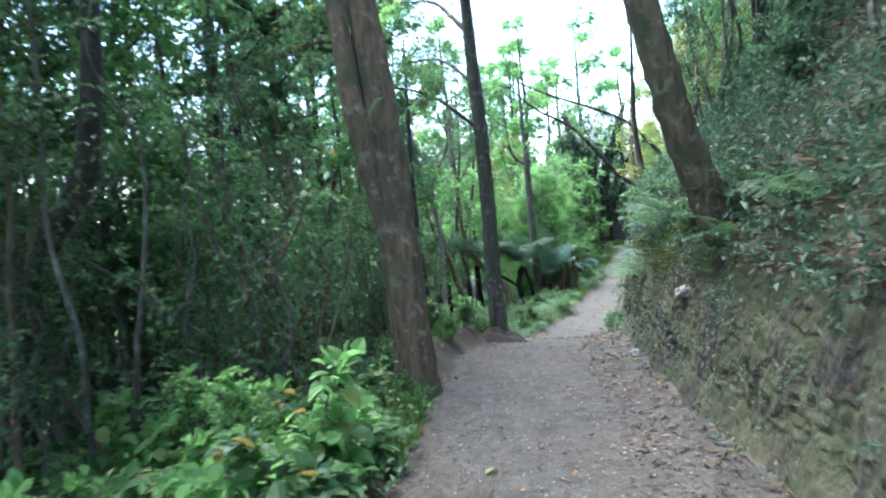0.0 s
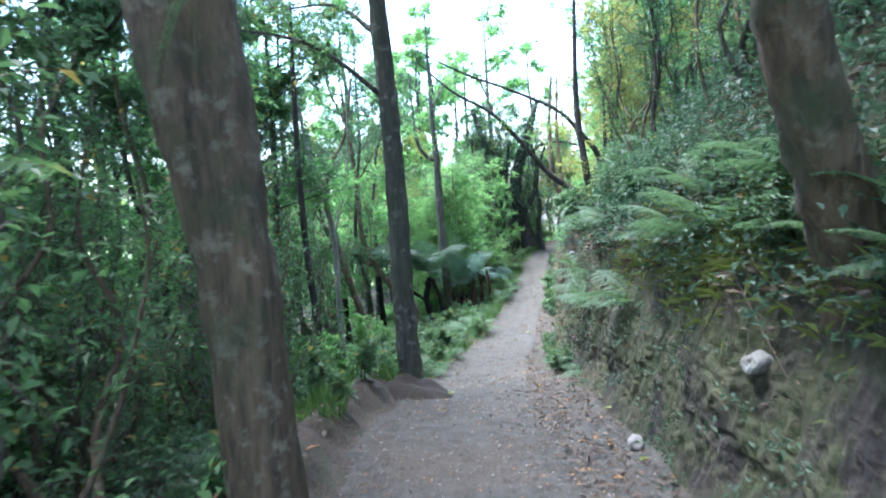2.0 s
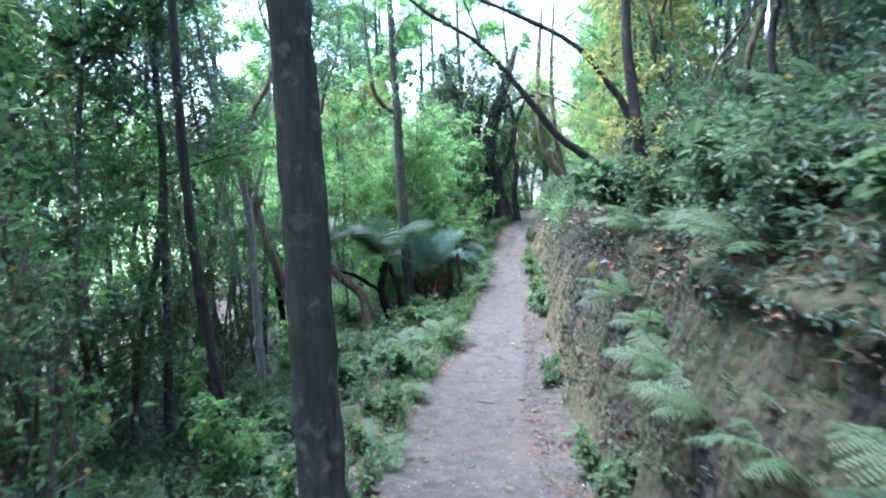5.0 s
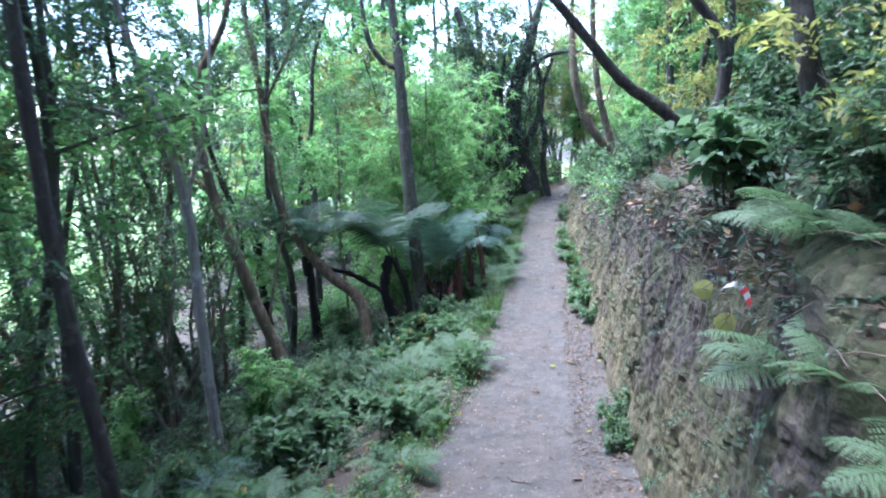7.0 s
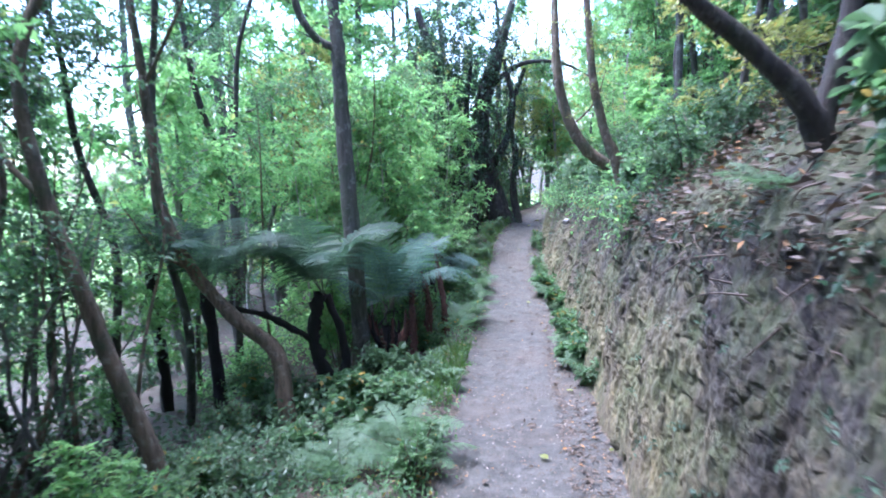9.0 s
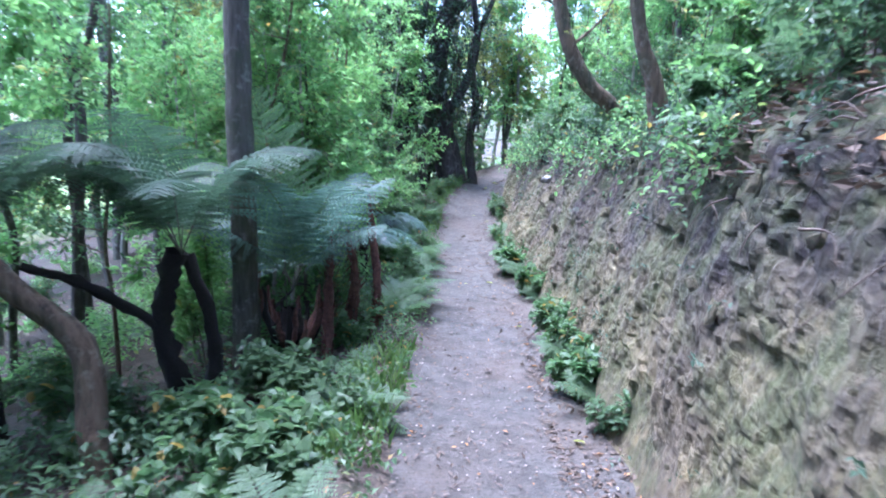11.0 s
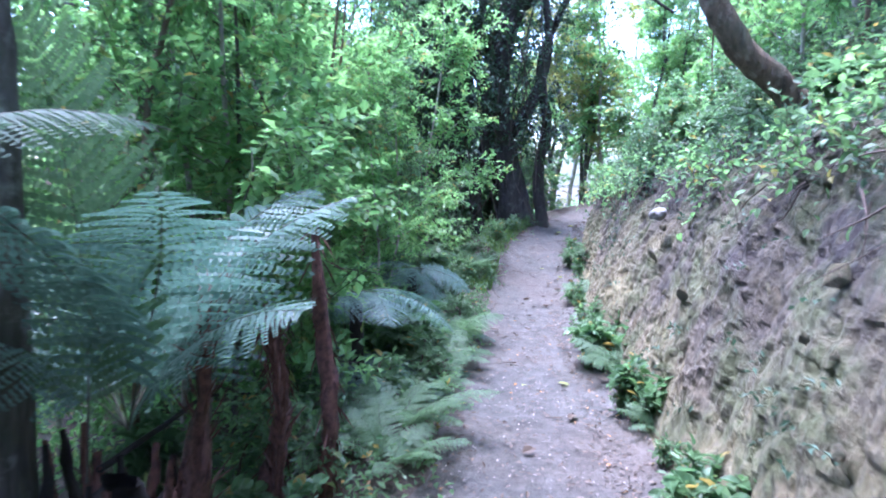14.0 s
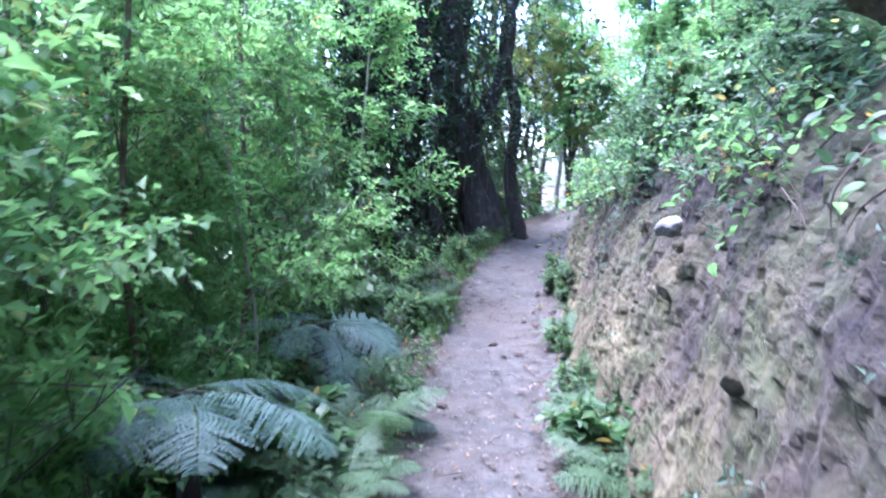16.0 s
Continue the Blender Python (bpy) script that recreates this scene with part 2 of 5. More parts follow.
# ---------------------------------------------------------------- mesh helpers
def mesh_np(name, verts, faces, mat, smooth=False):
    """A mesh from an (n, 3) array and an (m, k) array of corners."""
    verts, faces = np.asarray(verts, np.float32), np.asarray(faces, np.int32)
    me = bpy.data.meshes.new(name)
    me.vertices.add(len(verts))
    me.vertices.foreach_set("co", verts.ravel())
    k = faces.shape[1]
    me.loops.add(faces.size)
    me.loops.foreach_set("vertex_index", faces.ravel())
    me.polygons.add(len(faces))
    me.polygons.foreach_set("loop_start", np.arange(0, faces.size, k, dtype=np.int32))
    me.polygons.foreach_set("loop_total", np.full(len(faces), k, np.int32))
    me.materials.append(mat)
    me.polygons.foreach_set("use_smooth", np.full(len(faces), smooth))
    me.update(calc_edges=True)
    return me


def join(chunks):
    """Joins (verts, faces) pairs into one."""
    vs, fs, n = [], [], 0
    for v, f in chunks:
        vs.append(v)
        fs.append(f + n)
        n += len(v)
    return np.concatenate(vs), np.concatenate(fs)


def part(name, data, parent, label=""):
    ob = new(name, data)
    ob.parent = parent
    return tagged(ob, label)


def thing(name, place, label, category, group="", kind=""):
    ob = new(name)
    ob.empty_display_size = 0.1
    ob.location = place
    return tagged(ob, label, category, group, kind)


def unit(a):
    return a / np.maximum(np.linalg.norm(a, axis=-1, keepdims=True), 1e-9)


def spline(points, per=5):
    """A smooth line through points."""
    p = np.asarray(points, float)
    if len(p) < 3:
        s = np.linspace(0, 1, per + 1)[:, None]
        return p[0] + (p[-1] - p[0]) * s
    q = np.concatenate([[2 * p[0] - p[1]], p, [2 * p[-1] - p[-2]]])
    out = []
    for i in range(1, len(q) - 2):
        for s in np.arange(per) / per:
            a, b, c, d = q[i - 1 : i + 3]
            out.append(0.5 * (2 * b + (c - a) * s + (2 * a - 5 * b + 4 * c - d) * s**2 + (3 * b - a - 3 * c + d) * s**3))
    out.append(q[-2])
    return np.array(out)


def tube(line, radii, sides=8, rng=None, rough=0.08):
    """Quads of a tapered, slightly knobbly tube along a line."""
    line = np.asarray(line, float)
    n = len(line)
    r = np.interp(np.linspace(0, 1, n), np.linspace(0, 1, len(radii)), radii)
    t = unit(np.gradient(line, axis=0))
    ref = np.where(np.abs(t[:, 2:3]) > 0.9, [[1.0, 0, 0]], [[0, 0, 1.0]])
    a = unit(np.cross(t, ref))
    for i in range(1, n):
        if np.dot(a[i], a[i - 1]) < 0.2:
            a[i] = unit(a[i - 1] - t[i] * np.dot(a[i - 1], t[i]))
    b = np.cross(t, a)
    ang = np.arange(sides) * 2 * np.pi / sides
    k = np.ones((n, sides)) if rng is None else 1 + rng.normal(0, rough, (n, sides))
    v = line[:, None] + (r[:, None] * k)[..., None] * (np.cos(ang)[None, :, None] * a[:, None] + np.sin(ang)[None, :, None] * b[:, None])
    i, j = np.meshgrid(np.arange(n - 1), np.arange(sides), indexing="ij")
    j2 = (j + 1) % sides
    f = np.stack([i * sides + j, i * sides + j2, (i + 1) * sides + j2, (i + 1) * sides + j], -1).reshape(-1, 4)
    return v.reshape(-1, 3), f


def blades(base, way, up, length, width, broad=False, fold=0.18, droop=0.15):
    """Leaves: each a folded blade from base along way. broad: with a rounder outline."""
    n = len(base)
    way = unit(way)
    side = unit(np.cross(way, up))
    nor = np.cross(side, way)
    L, W = np.broadcast_to(length, n)[:, None], np.broadcast_to(width, n)[:, None]
    if broad:
        spots = [(0, 0, 0), (0.08, 0.26, fold * 0.6), (0.3, 0.48, fold), (0.62, 0.40, fold), (0.86, 0.17, 0.02), (1, 0, -droop), (0.86, -0.17, 0.02), (0.62, -0.40, fold), (0.3, -0.48, fold), (0.08, -0.26, fold * 0.6), (0.5, 0, 0)]
        v = np.stack([base + way * L * a + side * W * s + nor * (W * h if h > 0 else L * h) for a, s, h in spots], 1)
        f = np.array([(i, (i + 1) % 10, 10) for i in range(10)])
    else:
        spots = [(0, 0, 0), (0.45, 0.5, fold), (1, 0, -droop), (0.45, -0.5, fold)]
        v = np.stack([base + way * L * a + side * W * s + nor * (W * h if h > 0 else L * h) for a, s, h in spots], 1)
        f = np.array([(0, 1, 2), (0, 2, 3)])
    k = len(spots)
    return v.reshape(-1, 3), (f[None] + (np.arange(n) * k)[:, None, None]).reshape(-1, 3)


def sprays(rng, starts, ways, reach, per, length, ratio=0.5, broad=False, flat=0.6):
    """Leafy twigs: from each start a bent twig along its way, with leaves set to both sides. Returns leaves and twigs."""
    m = len(starts)
    ways = unit(np.asarray(ways) + rng.normal(0, 0.12, (m, 3)))
    reach = np.broadcast_to(reach, m) * rng.uniform(0.7, 1.25, m)
    s = (np.arange(per) + 0.6) / per
    sag = np.array([0, 0, -1.0])
    pts = starts[:, None] + ways[:, None] * (reach[:, None] * s)[..., None] + sag * (reach[:, None] * s**2 * 0.22)[..., None]
    side = unit(np.cross(ways, rng.normal(0, 1 - flat, (m, 3)) + [0, 0, 1]))
    alt = np.where(np.arange(per) % 2, 1.0, -1.0)[None, :, None]
    d = side[:, None] * alt + ways[:, None] * 0.7 + rng.normal(0, 0.35, (m, per, 3)) + [0, 0, -0.12]
    up = rng.normal(0, 0.38, (m, per, 3)) + [0, 0, 1.0]
    ln = length * rng.uniform(0.6, 1.2, (m, per))
    lv = blades(pts.reshape(-1, 3), d.reshape(-1, 3), up.reshape(-1, 3), ln.ravel(), ln.ravel() * ratio, broad)
    ends = starts + ways * reach[:, None] + sag * (reach * 0.22)[:, None]
    mids = starts + ways * reach[:, None] * 0.5 + sag * (reach * 0.055)[:, None]
    w = (0.0022 + 0.003 * reach)[:, None]
    tv = np.stack([starts - side * w, starts + side * w, mids + side * w * 0.7, mids - side * w * 0.7, ends], 1).reshape(-1, 3)
    tf = (np.array([(0, 1, 2), (0, 2, 3), (3, 2, 4)])[None] + (np.arange(m) * 5)[:, None, None]).reshape(-1, 3)
    return lv, (tv, tf)


# ---------------------------------------------------------------- the lie of the land
YS = np.array([-40, 0, 3, 5, 7, 8.5, 11, 13, 14.5, 16, 18, 20, 22, 24, 26, 27.2, 28.6, 30.5, 33, 60])
LEFT = np.array([0.1, 0.1, 0.2, 0.33, 0.55, 0.86, 1.45, 1.8, 2.27, 2.88, 3.42, 4.05, 4.65, 5.2, 5.85, 6.3, 7.15, 8.7, 11.2, 40])
RIGHT = np.array([1.95, 2.0, 2.03, 2.08, 2.27, 2.55, 3.05, 3.5, 3.92, 4.28, 4.82, 5.4, 5.85, 6.3, 7.0, 7.45, 8.05, 9.6, 12.1, 41])
FY = np.array([-40, 0, 6, 7.7, 9, 11, 13, 14.5, 16, 18, 20, 22, 24.3, 26, 28, 30, 34, 60])
FZ = np.array([-0.2, -0.24, -0.27, -0.40, -0.6, -1.0, -1.25, -1.32, -1.36, -1.3, -1.27, -1.23, -1.12, -0.85, -0.42, -0.1, 0.3, 1.0])
CUT_Y = np.array([-40, 6, 9, 11, 14, 17, 20, 23, 25, 27, 29, 60])
CUT_H = np.array([1.15, 1.15, 1.5, 1.85, 2.15, 2.0, 1.95, 1.75, 1.45, 1.05, 0.8, 0.6])
CUT_O = np.array([0.36, 0.38, 0.52, 0.50, 0.50, 0.58, 0.85, 0.85, 0.62, 0.42, 0.35, 0.4])


def eased(y, a, b):
    y = np.asarray(y, float)
    return sum(np.interp(y + d, a, b) for d in (-0.8, -0.4, 0, 0.4, 0.8)) / 5


def path_z(y):
    return eased(y, FY, FZ)


def wave(x, y, scale, seed=0.0):
    """A cheap smooth noise of two coordinates, about -1 to 1."""
    x, y = np.asarray(x) / scale + seed, np.asarray(y) / scale - seed
    return (np.sin(x * 1.7 + 1.3 * np.sin(y * 1.1 + seed)) + np.sin(y * 2.1 + 1.7 * np.sin(x * 0.9 - seed)) + np.sin((x + y) * 1.3 + seed * 3)) / 3


TABLE = np.random.default_rng(12).uniform(-1, 1, (32, 32, 32))


def lattice(x, y, z, scale):
    """Smooth noise of three coordinates, -1 to 1."""
    p = [np.asarray(c, float) / scale for c in np.broadcast_arrays(x, y, z)]
    i = [np.floor(c).astype(int) for c in p]
    f = [c - k for c, k in zip(p, i)]
    f = [c * c * (3 - 2 * c) for c in f]
    out = 0
    for a in (0, 1):
        for c in (0, 1):
            for d in (0, 1):
                w = (f[0] if a else 1 - f[0]) * (f[1] if c else 1 - f[1]) * (f[2] if d else 1 - f[2])
                out = out + w * TABLE[(i[0] + a) % 32, (i[1] + c) % 32, (i[2] + d) % 32]
    return out


def blocks(x, y, size, seed):
    """Broken-rock relief of two coordinates: tilted facets parted by crevices. Returns height (about -1 to 1) and crevice (0 to 1)."""
    x, y = np.asarray(x, float) / size, np.asarray(y, float) / size
    i, j = np.floor(x).astype(int), np.floor(y).astype(int)
    f1, f2, hgt = np.full(x.shape, 9.0), np.full(x.shape, 9.0), np.zeros(x.shape)
    for a in (-1, 0, 1):
        for c in (-1, 0, 1):
            k, l = (i + a + seed * 7) % 32, (j + c + seed * 3) % 32
            px_, py_ = i + a + 0.5 + 0.45 * TABLE[k, l, 1], j + c + 0.5 + 0.45 * TABLE[k, l, 2]
            dx, dy = x - px_, y - py_
            r = np.hypot(dx, dy)
            face = 0.6 * TABLE[k, l, 3] + dx * 0.9 * TABLE[k, l, 4] + dy * (0.5 + 0.7 * TABLE[k, l, 5])
            near = r < f1
            f2 = np.where(near, f1, np.minimum(f2, r))
            hgt = np.where(near, face, hgt)
            f1 = np.where(near, r, f1)
    return hgt, np.clip(1 - (f2 - f1) / 0.22, 0, 1)


def left_z(u, y):
    """The forest floor's height at u metres outside the path's left edge."""
    u = np.asarray(u, float)
    fall = -0.19 * np.minimum(u, 2.5) - 0.22 * np.clip(u - 2.5, 0, 9) - 0.03 * np.clip(u - 11.5, 0, 60)
    near_bump = np.interp(y, [-40, 4.6, 5.6, 8.2, 9.4, 60], [0.10, 0.10, 0.26, 0.30, 0.10, 0.10]) * np.exp(-(((u - 0.28) / 0.26) ** 2))
    return path_z(y) + fall + near_bump + 0.09 * wave(u * 3, y, 1.1, 2.0) * np.clip(u, 0, 1)


def right_rise(v, y):
    """Offset and rise of the bank at v in 0..1 (the cut face) and beyond 1 (metres up the slope above it)."""
    v = np.asarray(v, float)
    h, o = eased(y, CUT_Y, CUT_H), eased(y, CUT_Y, CUT_O)
    face = np.clip(v, 0, 1)
    run = np.maximum(v - 1, 0)
    off = o * (0.62 * face + 0.38 * face**3) + run
    steep = np.interp(y, [-40, 7, 11, 60], [1.45, 1.35, 0.8, 0.8])
    rise = h * (1 - (1 - face) ** 1.12) + steep * np.minimum(run, 1.6) + 0.80 * np.clip(run - 1.6, 0, 2.4) + 0.45 * np.clip(run - 4, 0, 8)
    return off, rise


def ground_z(x, y):
    left, right = np.interp(y, YS, LEFT), np.interp(y, YS, RIGHT)
    if x < left:
        return float(left_z(left - x, y))
    if x <= right:
        return float(path_z(y))
    o = float(eased(y, CUT_Y, CUT_O))
    h = float(eased(y, CUT_Y, CUT_H))
    d = x - right
    if d >= o:
        return float(path_z(y) + right_rise(1 + d - o, y)[1])
    return float(path_z(y) + h * min(1, d / o) ** 0.8)


def sheet(name, grid, mat, attrs, smooth=True):
    """One sheet from an (n, m, 3) grid, with named values a point."""
    n, m = grid.shape[:2]
    i, j = np.meshgrid(np.arange(n - 1), np.arange(m - 1), indexing="ij")
    f = np.stack([i * m + j, i * m + j + 1, (i + 1) * m + j + 1, (i + 1) * m + j], -1).reshape(-1, 4)
    me = mesh_np(name, grid.reshape(-1, 3), f, mat, smooth)
    for key, val in attrs.items():
        at = me.attributes.new(key, "FLOAT", "POINT")
        at.data.foreach_set("value", np.asarray(val, np.float32).ravel())
    return new(name, me)


rows_y = np.concatenate([np.linspace(-300, -10, 16), np.arange(-9.5, 1, 0.3), np.arange(1, 31, 0.03), np.arange(31, 44, 0.5), np.linspace(46, 400, 14)])
lx, rx = eased(rows_y, YS, LEFT)[:, None], eased(rows_y, YS, RIGHT)[:, None]
lx = lx + 0.07 * wave(rows_y, rows_y, 0.5, 4.0)[:, None] + 0.04 * wave(rows_y, rows_y, 0.16, 1.0)[:, None]
rx = rx + 0.06 * wave(rows_y, rows_y, 0.6, 7.0)[:, None]
yy = rows_y[:, None]

# the walked path: slightly dished, with small humps
s = np.linspace(0, 1, 42)[None]
px = lx + (rx - lx) * s
pz = path_z(yy) + 0.014 * lattice(px, yy, 2.0, 0.6) + 0.004 * lattice(px, yy, 4.0, 0.13) - 0.035 * np.sin(np.pi * s) + 0.006 * lattice(px, yy, 9.0, 0.25) + 0.003 * lattice(px, yy, 6.0, 0.06)
pz = pz + 0.05 * np.clip(s - 0.8, 0, 1) * 5 * 0.6
path_grid = np.stack([px, yy + 0 * s, pz], -1)
tagged(sheet("path", path_grid, MAT["soil"], {}), "trodden grey-brown earth footpath with scattered leaf litter", "path", kind="structure")

# the forest floor to the side that falls away
u = np.concatenate([np.linspace(0, 3, 46), np.linspace(3.3, 14, 34), np.linspace(16, 60, 12), [90, 150, 260, 400]])[None]
gx, gz = lx - u, left_z(u, yy)
w0 = np.exp(-((u / 0.15) ** 2))
gz = gz * (1 - w0) + pz[:, :1] * w0
gz = gz + np.clip(u, 0, 1) * 0.03 * wave(gx, yy, 0.25, 5.0)
opening = np.clip((u - 13) / 3, 0, 1) + 0 * yy
tagged(sheet("ground", np.stack([gx, yy + 0 * u, gz], -1), MAT["litter"], {"open": opening}), "dark forest floor of soil, moss and dead leaves", "ground", kind="structure")

# the cut bank and the slope above it
v = np.concatenate([np.linspace(0, 1, 92), 1 + np.linspace(0.03, 2.5, 56), 1 + np.linspace(2.8, 13, 26), [20, 40, 90, 200, 400]])[None]
off, rise = right_rise(v, yy)
rough = np.interp(yy, [-40, 8, 13, 31, 60], [0.8, 0.9, 1.0, 1.0, 0.8])
Y2 = yy + 0 * v
crag = np.abs(lattice(Y2, rise * 0.45, 3.0, 0.12))
lump = rough * (0.09 * lattice(Y2, rise * 0.6, 1.0, 0.55) + 0.07 * lattice(Y2, rise * 0.5, 7.0, 0.22) - 0.045 * np.clip(0.45 - crag, 0, 1)
                + 0.03 * lattice(Y2, rise * 0.7, 5.0, 0.09) + 0.032 * np.abs(lattice(Y2, rise * 0.8, 9.0, 0.05)) + 0.02 * lattice(Y2 * 1.3, rise, 19.0, 0.034))
wy, wz = Y2 + 0.06 * lattice(Y2, rise, 1.0, 0.17), rise * 0.8 + 0.06 * lattice(Y2, rise, 6.0, 0.17)
rocky = np.interp(yy, [-40, 9, 13, 31, 60], [0.25, 0.35, 1.0, 1.0, 0.6]) * (0.7 + 0.5 * lattice(Y2, rise, 8.0, 0.7))
relief_top = np.clip((v - 0.35) * 2.5, 0, 1) * np.clip((yy - 12) / 4, 0.3, 1)
h1, c1 = blocks(wy, wz, 0.23, 1)
h2, c2 = blocks(wy, wz, 0.115, 2)
pits = np.clip(lattice(Y2, rise * 1.1, 21.0, 0.075) - 0.18, 0, 1) * np.clip(relief_top, 0.25, 1)
lump = lump * 0.55 + rocky * (0.018 * h1 - 0.006 * c1 + 0.014 * h2 - 0.006 * c2) - 0.055 * pits + 0.012 * lattice(Y2 * 2.2, rise * 0.5, 31.0, 0.07)
hollow = np.clip(lattice(Y2, rise * 1.2, 15.0, 0.30) - 0.45, 0, 1) * 0.07
hold = np.clip(v * 6, 0, 1) * np.where(v > 1, np.clip(1.3 - (v - 1), 0.25, 1), 1)
ledge = -np.interp(yy, [-40, 6.5, 8.4, 10, 13, 60], [0.05, 0.06, 0.22, 0.09, 0.08, 0.12]) * np.exp(-(((v - 0.93) / 0.09) ** 2)) * (0.7 + 0.6 * lattice(yy, 0 * yy, 3.3, 0.6))
bx = rx + off + 0.05 * hold + (hollow - lump + ledge) * hold * np.where(v <= 1.0, 1, 0.2)
bz = path_z(yy) + rise + np.where(v > 1, lump * 0.9 * np.clip((v - 1) * 3, 0, 1), 0.03 * lattice(yy + 0 * v, v * 2, 3.0, 0.18) * hold)
w0 = np.exp(-((v / 0.03) ** 2))
bz = bz * (1 - w0) + pz[:, -1:] * w0
earthy = np.interp(yy, [-40, 9, 12, 15, 18, 29, 34], [1.3, 1.15, 0.6, 0.4, 0.42, 0.42, 0.6]) + 1.6 * np.clip((v - 0.88) * 6, 0, 1)
relrise = rise / np.maximum(eased(yy, CUT_Y, CUT_H), 0.3) * 1.1
bank = sheet("bank", np.stack([bx, yy + 0 * v, bz], -1), MAT["clay"], {"rise": relrise, "earthy": earthy}, False)
tagged(bank, "steep cut bank of yellow-grey clay under dark rooty soil", "bank", kind="structure")


def edge_left(y):
    return float(np.interp(y, YS, LEFT))


def edge_right(y):
    return float(np.interp(y, YS, RIGHT))


def up_slope(y, run, sink=0.0):
    """A place on the slope above the bank, run metres behind its upper edge."""
    o, r = right_rise(1 + run, y)
    return Vector((edge_right(y) + float(o), y, float(path_z(y) + r) - sink))


def down_slope(y, u, sink=0.0):
    """A place on the forest floor, u metres outside the path's left edge."""
    return Vector((edge_left(y) - u, y, float(left_z(u, y)) - sink))


# ---------------------------------------------------------------- kinds of plants
def make_tree(name, place, lines, bark, foliage, label, category="tree", group="", sides=9, seed=1, leaf=0.07, ratio=0.45, per=12, reach=0.5, twigs=3, broad=False, leaf_from=0.35):
    """A tree from its stem and limbs. lines: (points, radii, leafy), the first the trunk; points are in the world."""
    rng = np.random.default_rng(seed)
    root = thing(name, place, label, category, group)
    base = np.array(place)
    starts, ways = [], []
    for i, (pts, radii, leafy) in enumerate(lines):
        line = spline(np.array(pts, float) - base, 7)
        v, f = tube(line, radii, sides if i == 0 else max(5, sides - 3), rng, 0.06)
        part("trunk" if i == 0 else "limb", mesh_np("trunk" if i == 0 else "limb", v, f, MAT[bark], True), root)
        if leafy:
            n = len(line)
            idx = rng.integers(int(n * leaf_from), n, leafy)
            starts.append(line[idx] + rng.normal(0, 0.04, (leafy, 3)))
            d = rng.normal(0, 1, (leafy, 3)) * [1, 1, 0.5] + [0, 0, 0.25]
            ways.append(d)
    if starts:
        starts, ways = np.concatenate(starts), unit(np.concatenate(ways))
        s2 = np.repeat(starts, twigs, 0) + np.repeat(ways, twigs, 0) * rng.uniform(0.05, reach, (len(starts) * twigs, 1))
        w2 = np.repeat(ways, twigs, 0) + rng.normal(0, 0.6, (len(starts) * twigs, 3))
        lv, tw = sprays(rng, s2, w2, reach * 0.7, per, leaf, ratio, broad)
        crown = part("crown", mesh_np("crown", *lv, MAT[foliage]), root)
        t1 = sprays(rng, starts, ways, reach * 1.3, 1, 0.001)[1]
        tagged(part("twig", mesh_np("twig", *join([tw, t1]), MAT["twig"]), crown), kind="stuff")
    return root


def make_sapling(seed, height, spread, bark, foliage, label, leaf=0.065, n_limbs=6, per=9, low=0.2, bend=0.25, radius=0.035, broad=False, ratio=0.5, twigs=4, name="sapling", leafy=12):
    """A slender forest tree at the origin, to be copied."""
    rng = np.random.default_rng(seed)
    k = 6
    wander = np.cumsum(rng.normal(0, bend * height / k * 0.45, (k, 2)), 0)
    trunk = [(0, 0, -0.3)] + [(wander[i, 0], wander[i, 1], height * (i + 1) / k) for i in range(k)]
    line = spline(trunk, 6)
    lines = [(trunk, (radius * 1.25, radius, radius * 0.75, radius * 0.25), 10)]
    for i in range(n_limbs):
        f = low + (1 - low) * (i + rng.random()) / n_limbs
        p = line[min(int(f * len(line)), len(line) - 2)]
        a = rng.uniform(0, 2 * np.pi)
        ln = spread * (1.15 - 0.6 * f) * rng.uniform(0.6, 1.2)
        d = np.array([np.cos(a), np.sin(a), rng.uniform(0.15, 0.8)])
        q = p + d * ln * 0.5 + rng.normal(0, 0.08, 3)
        e = p + d * ln + [0, 0, rng.uniform(-0.1, 0.3)]
        lines.append(([p, q, e], (radius * 0.45 * (1.1 - f * 0.5), radius * 0.12), leafy))
    return make_tree(name, (0, 0, 0), lines, bark, foliage, label, "tree", name.replace("_", " ") + "s in the wood", 7, seed + 50, leaf, ratio, per, 0.34, twigs, broad, 0.3)


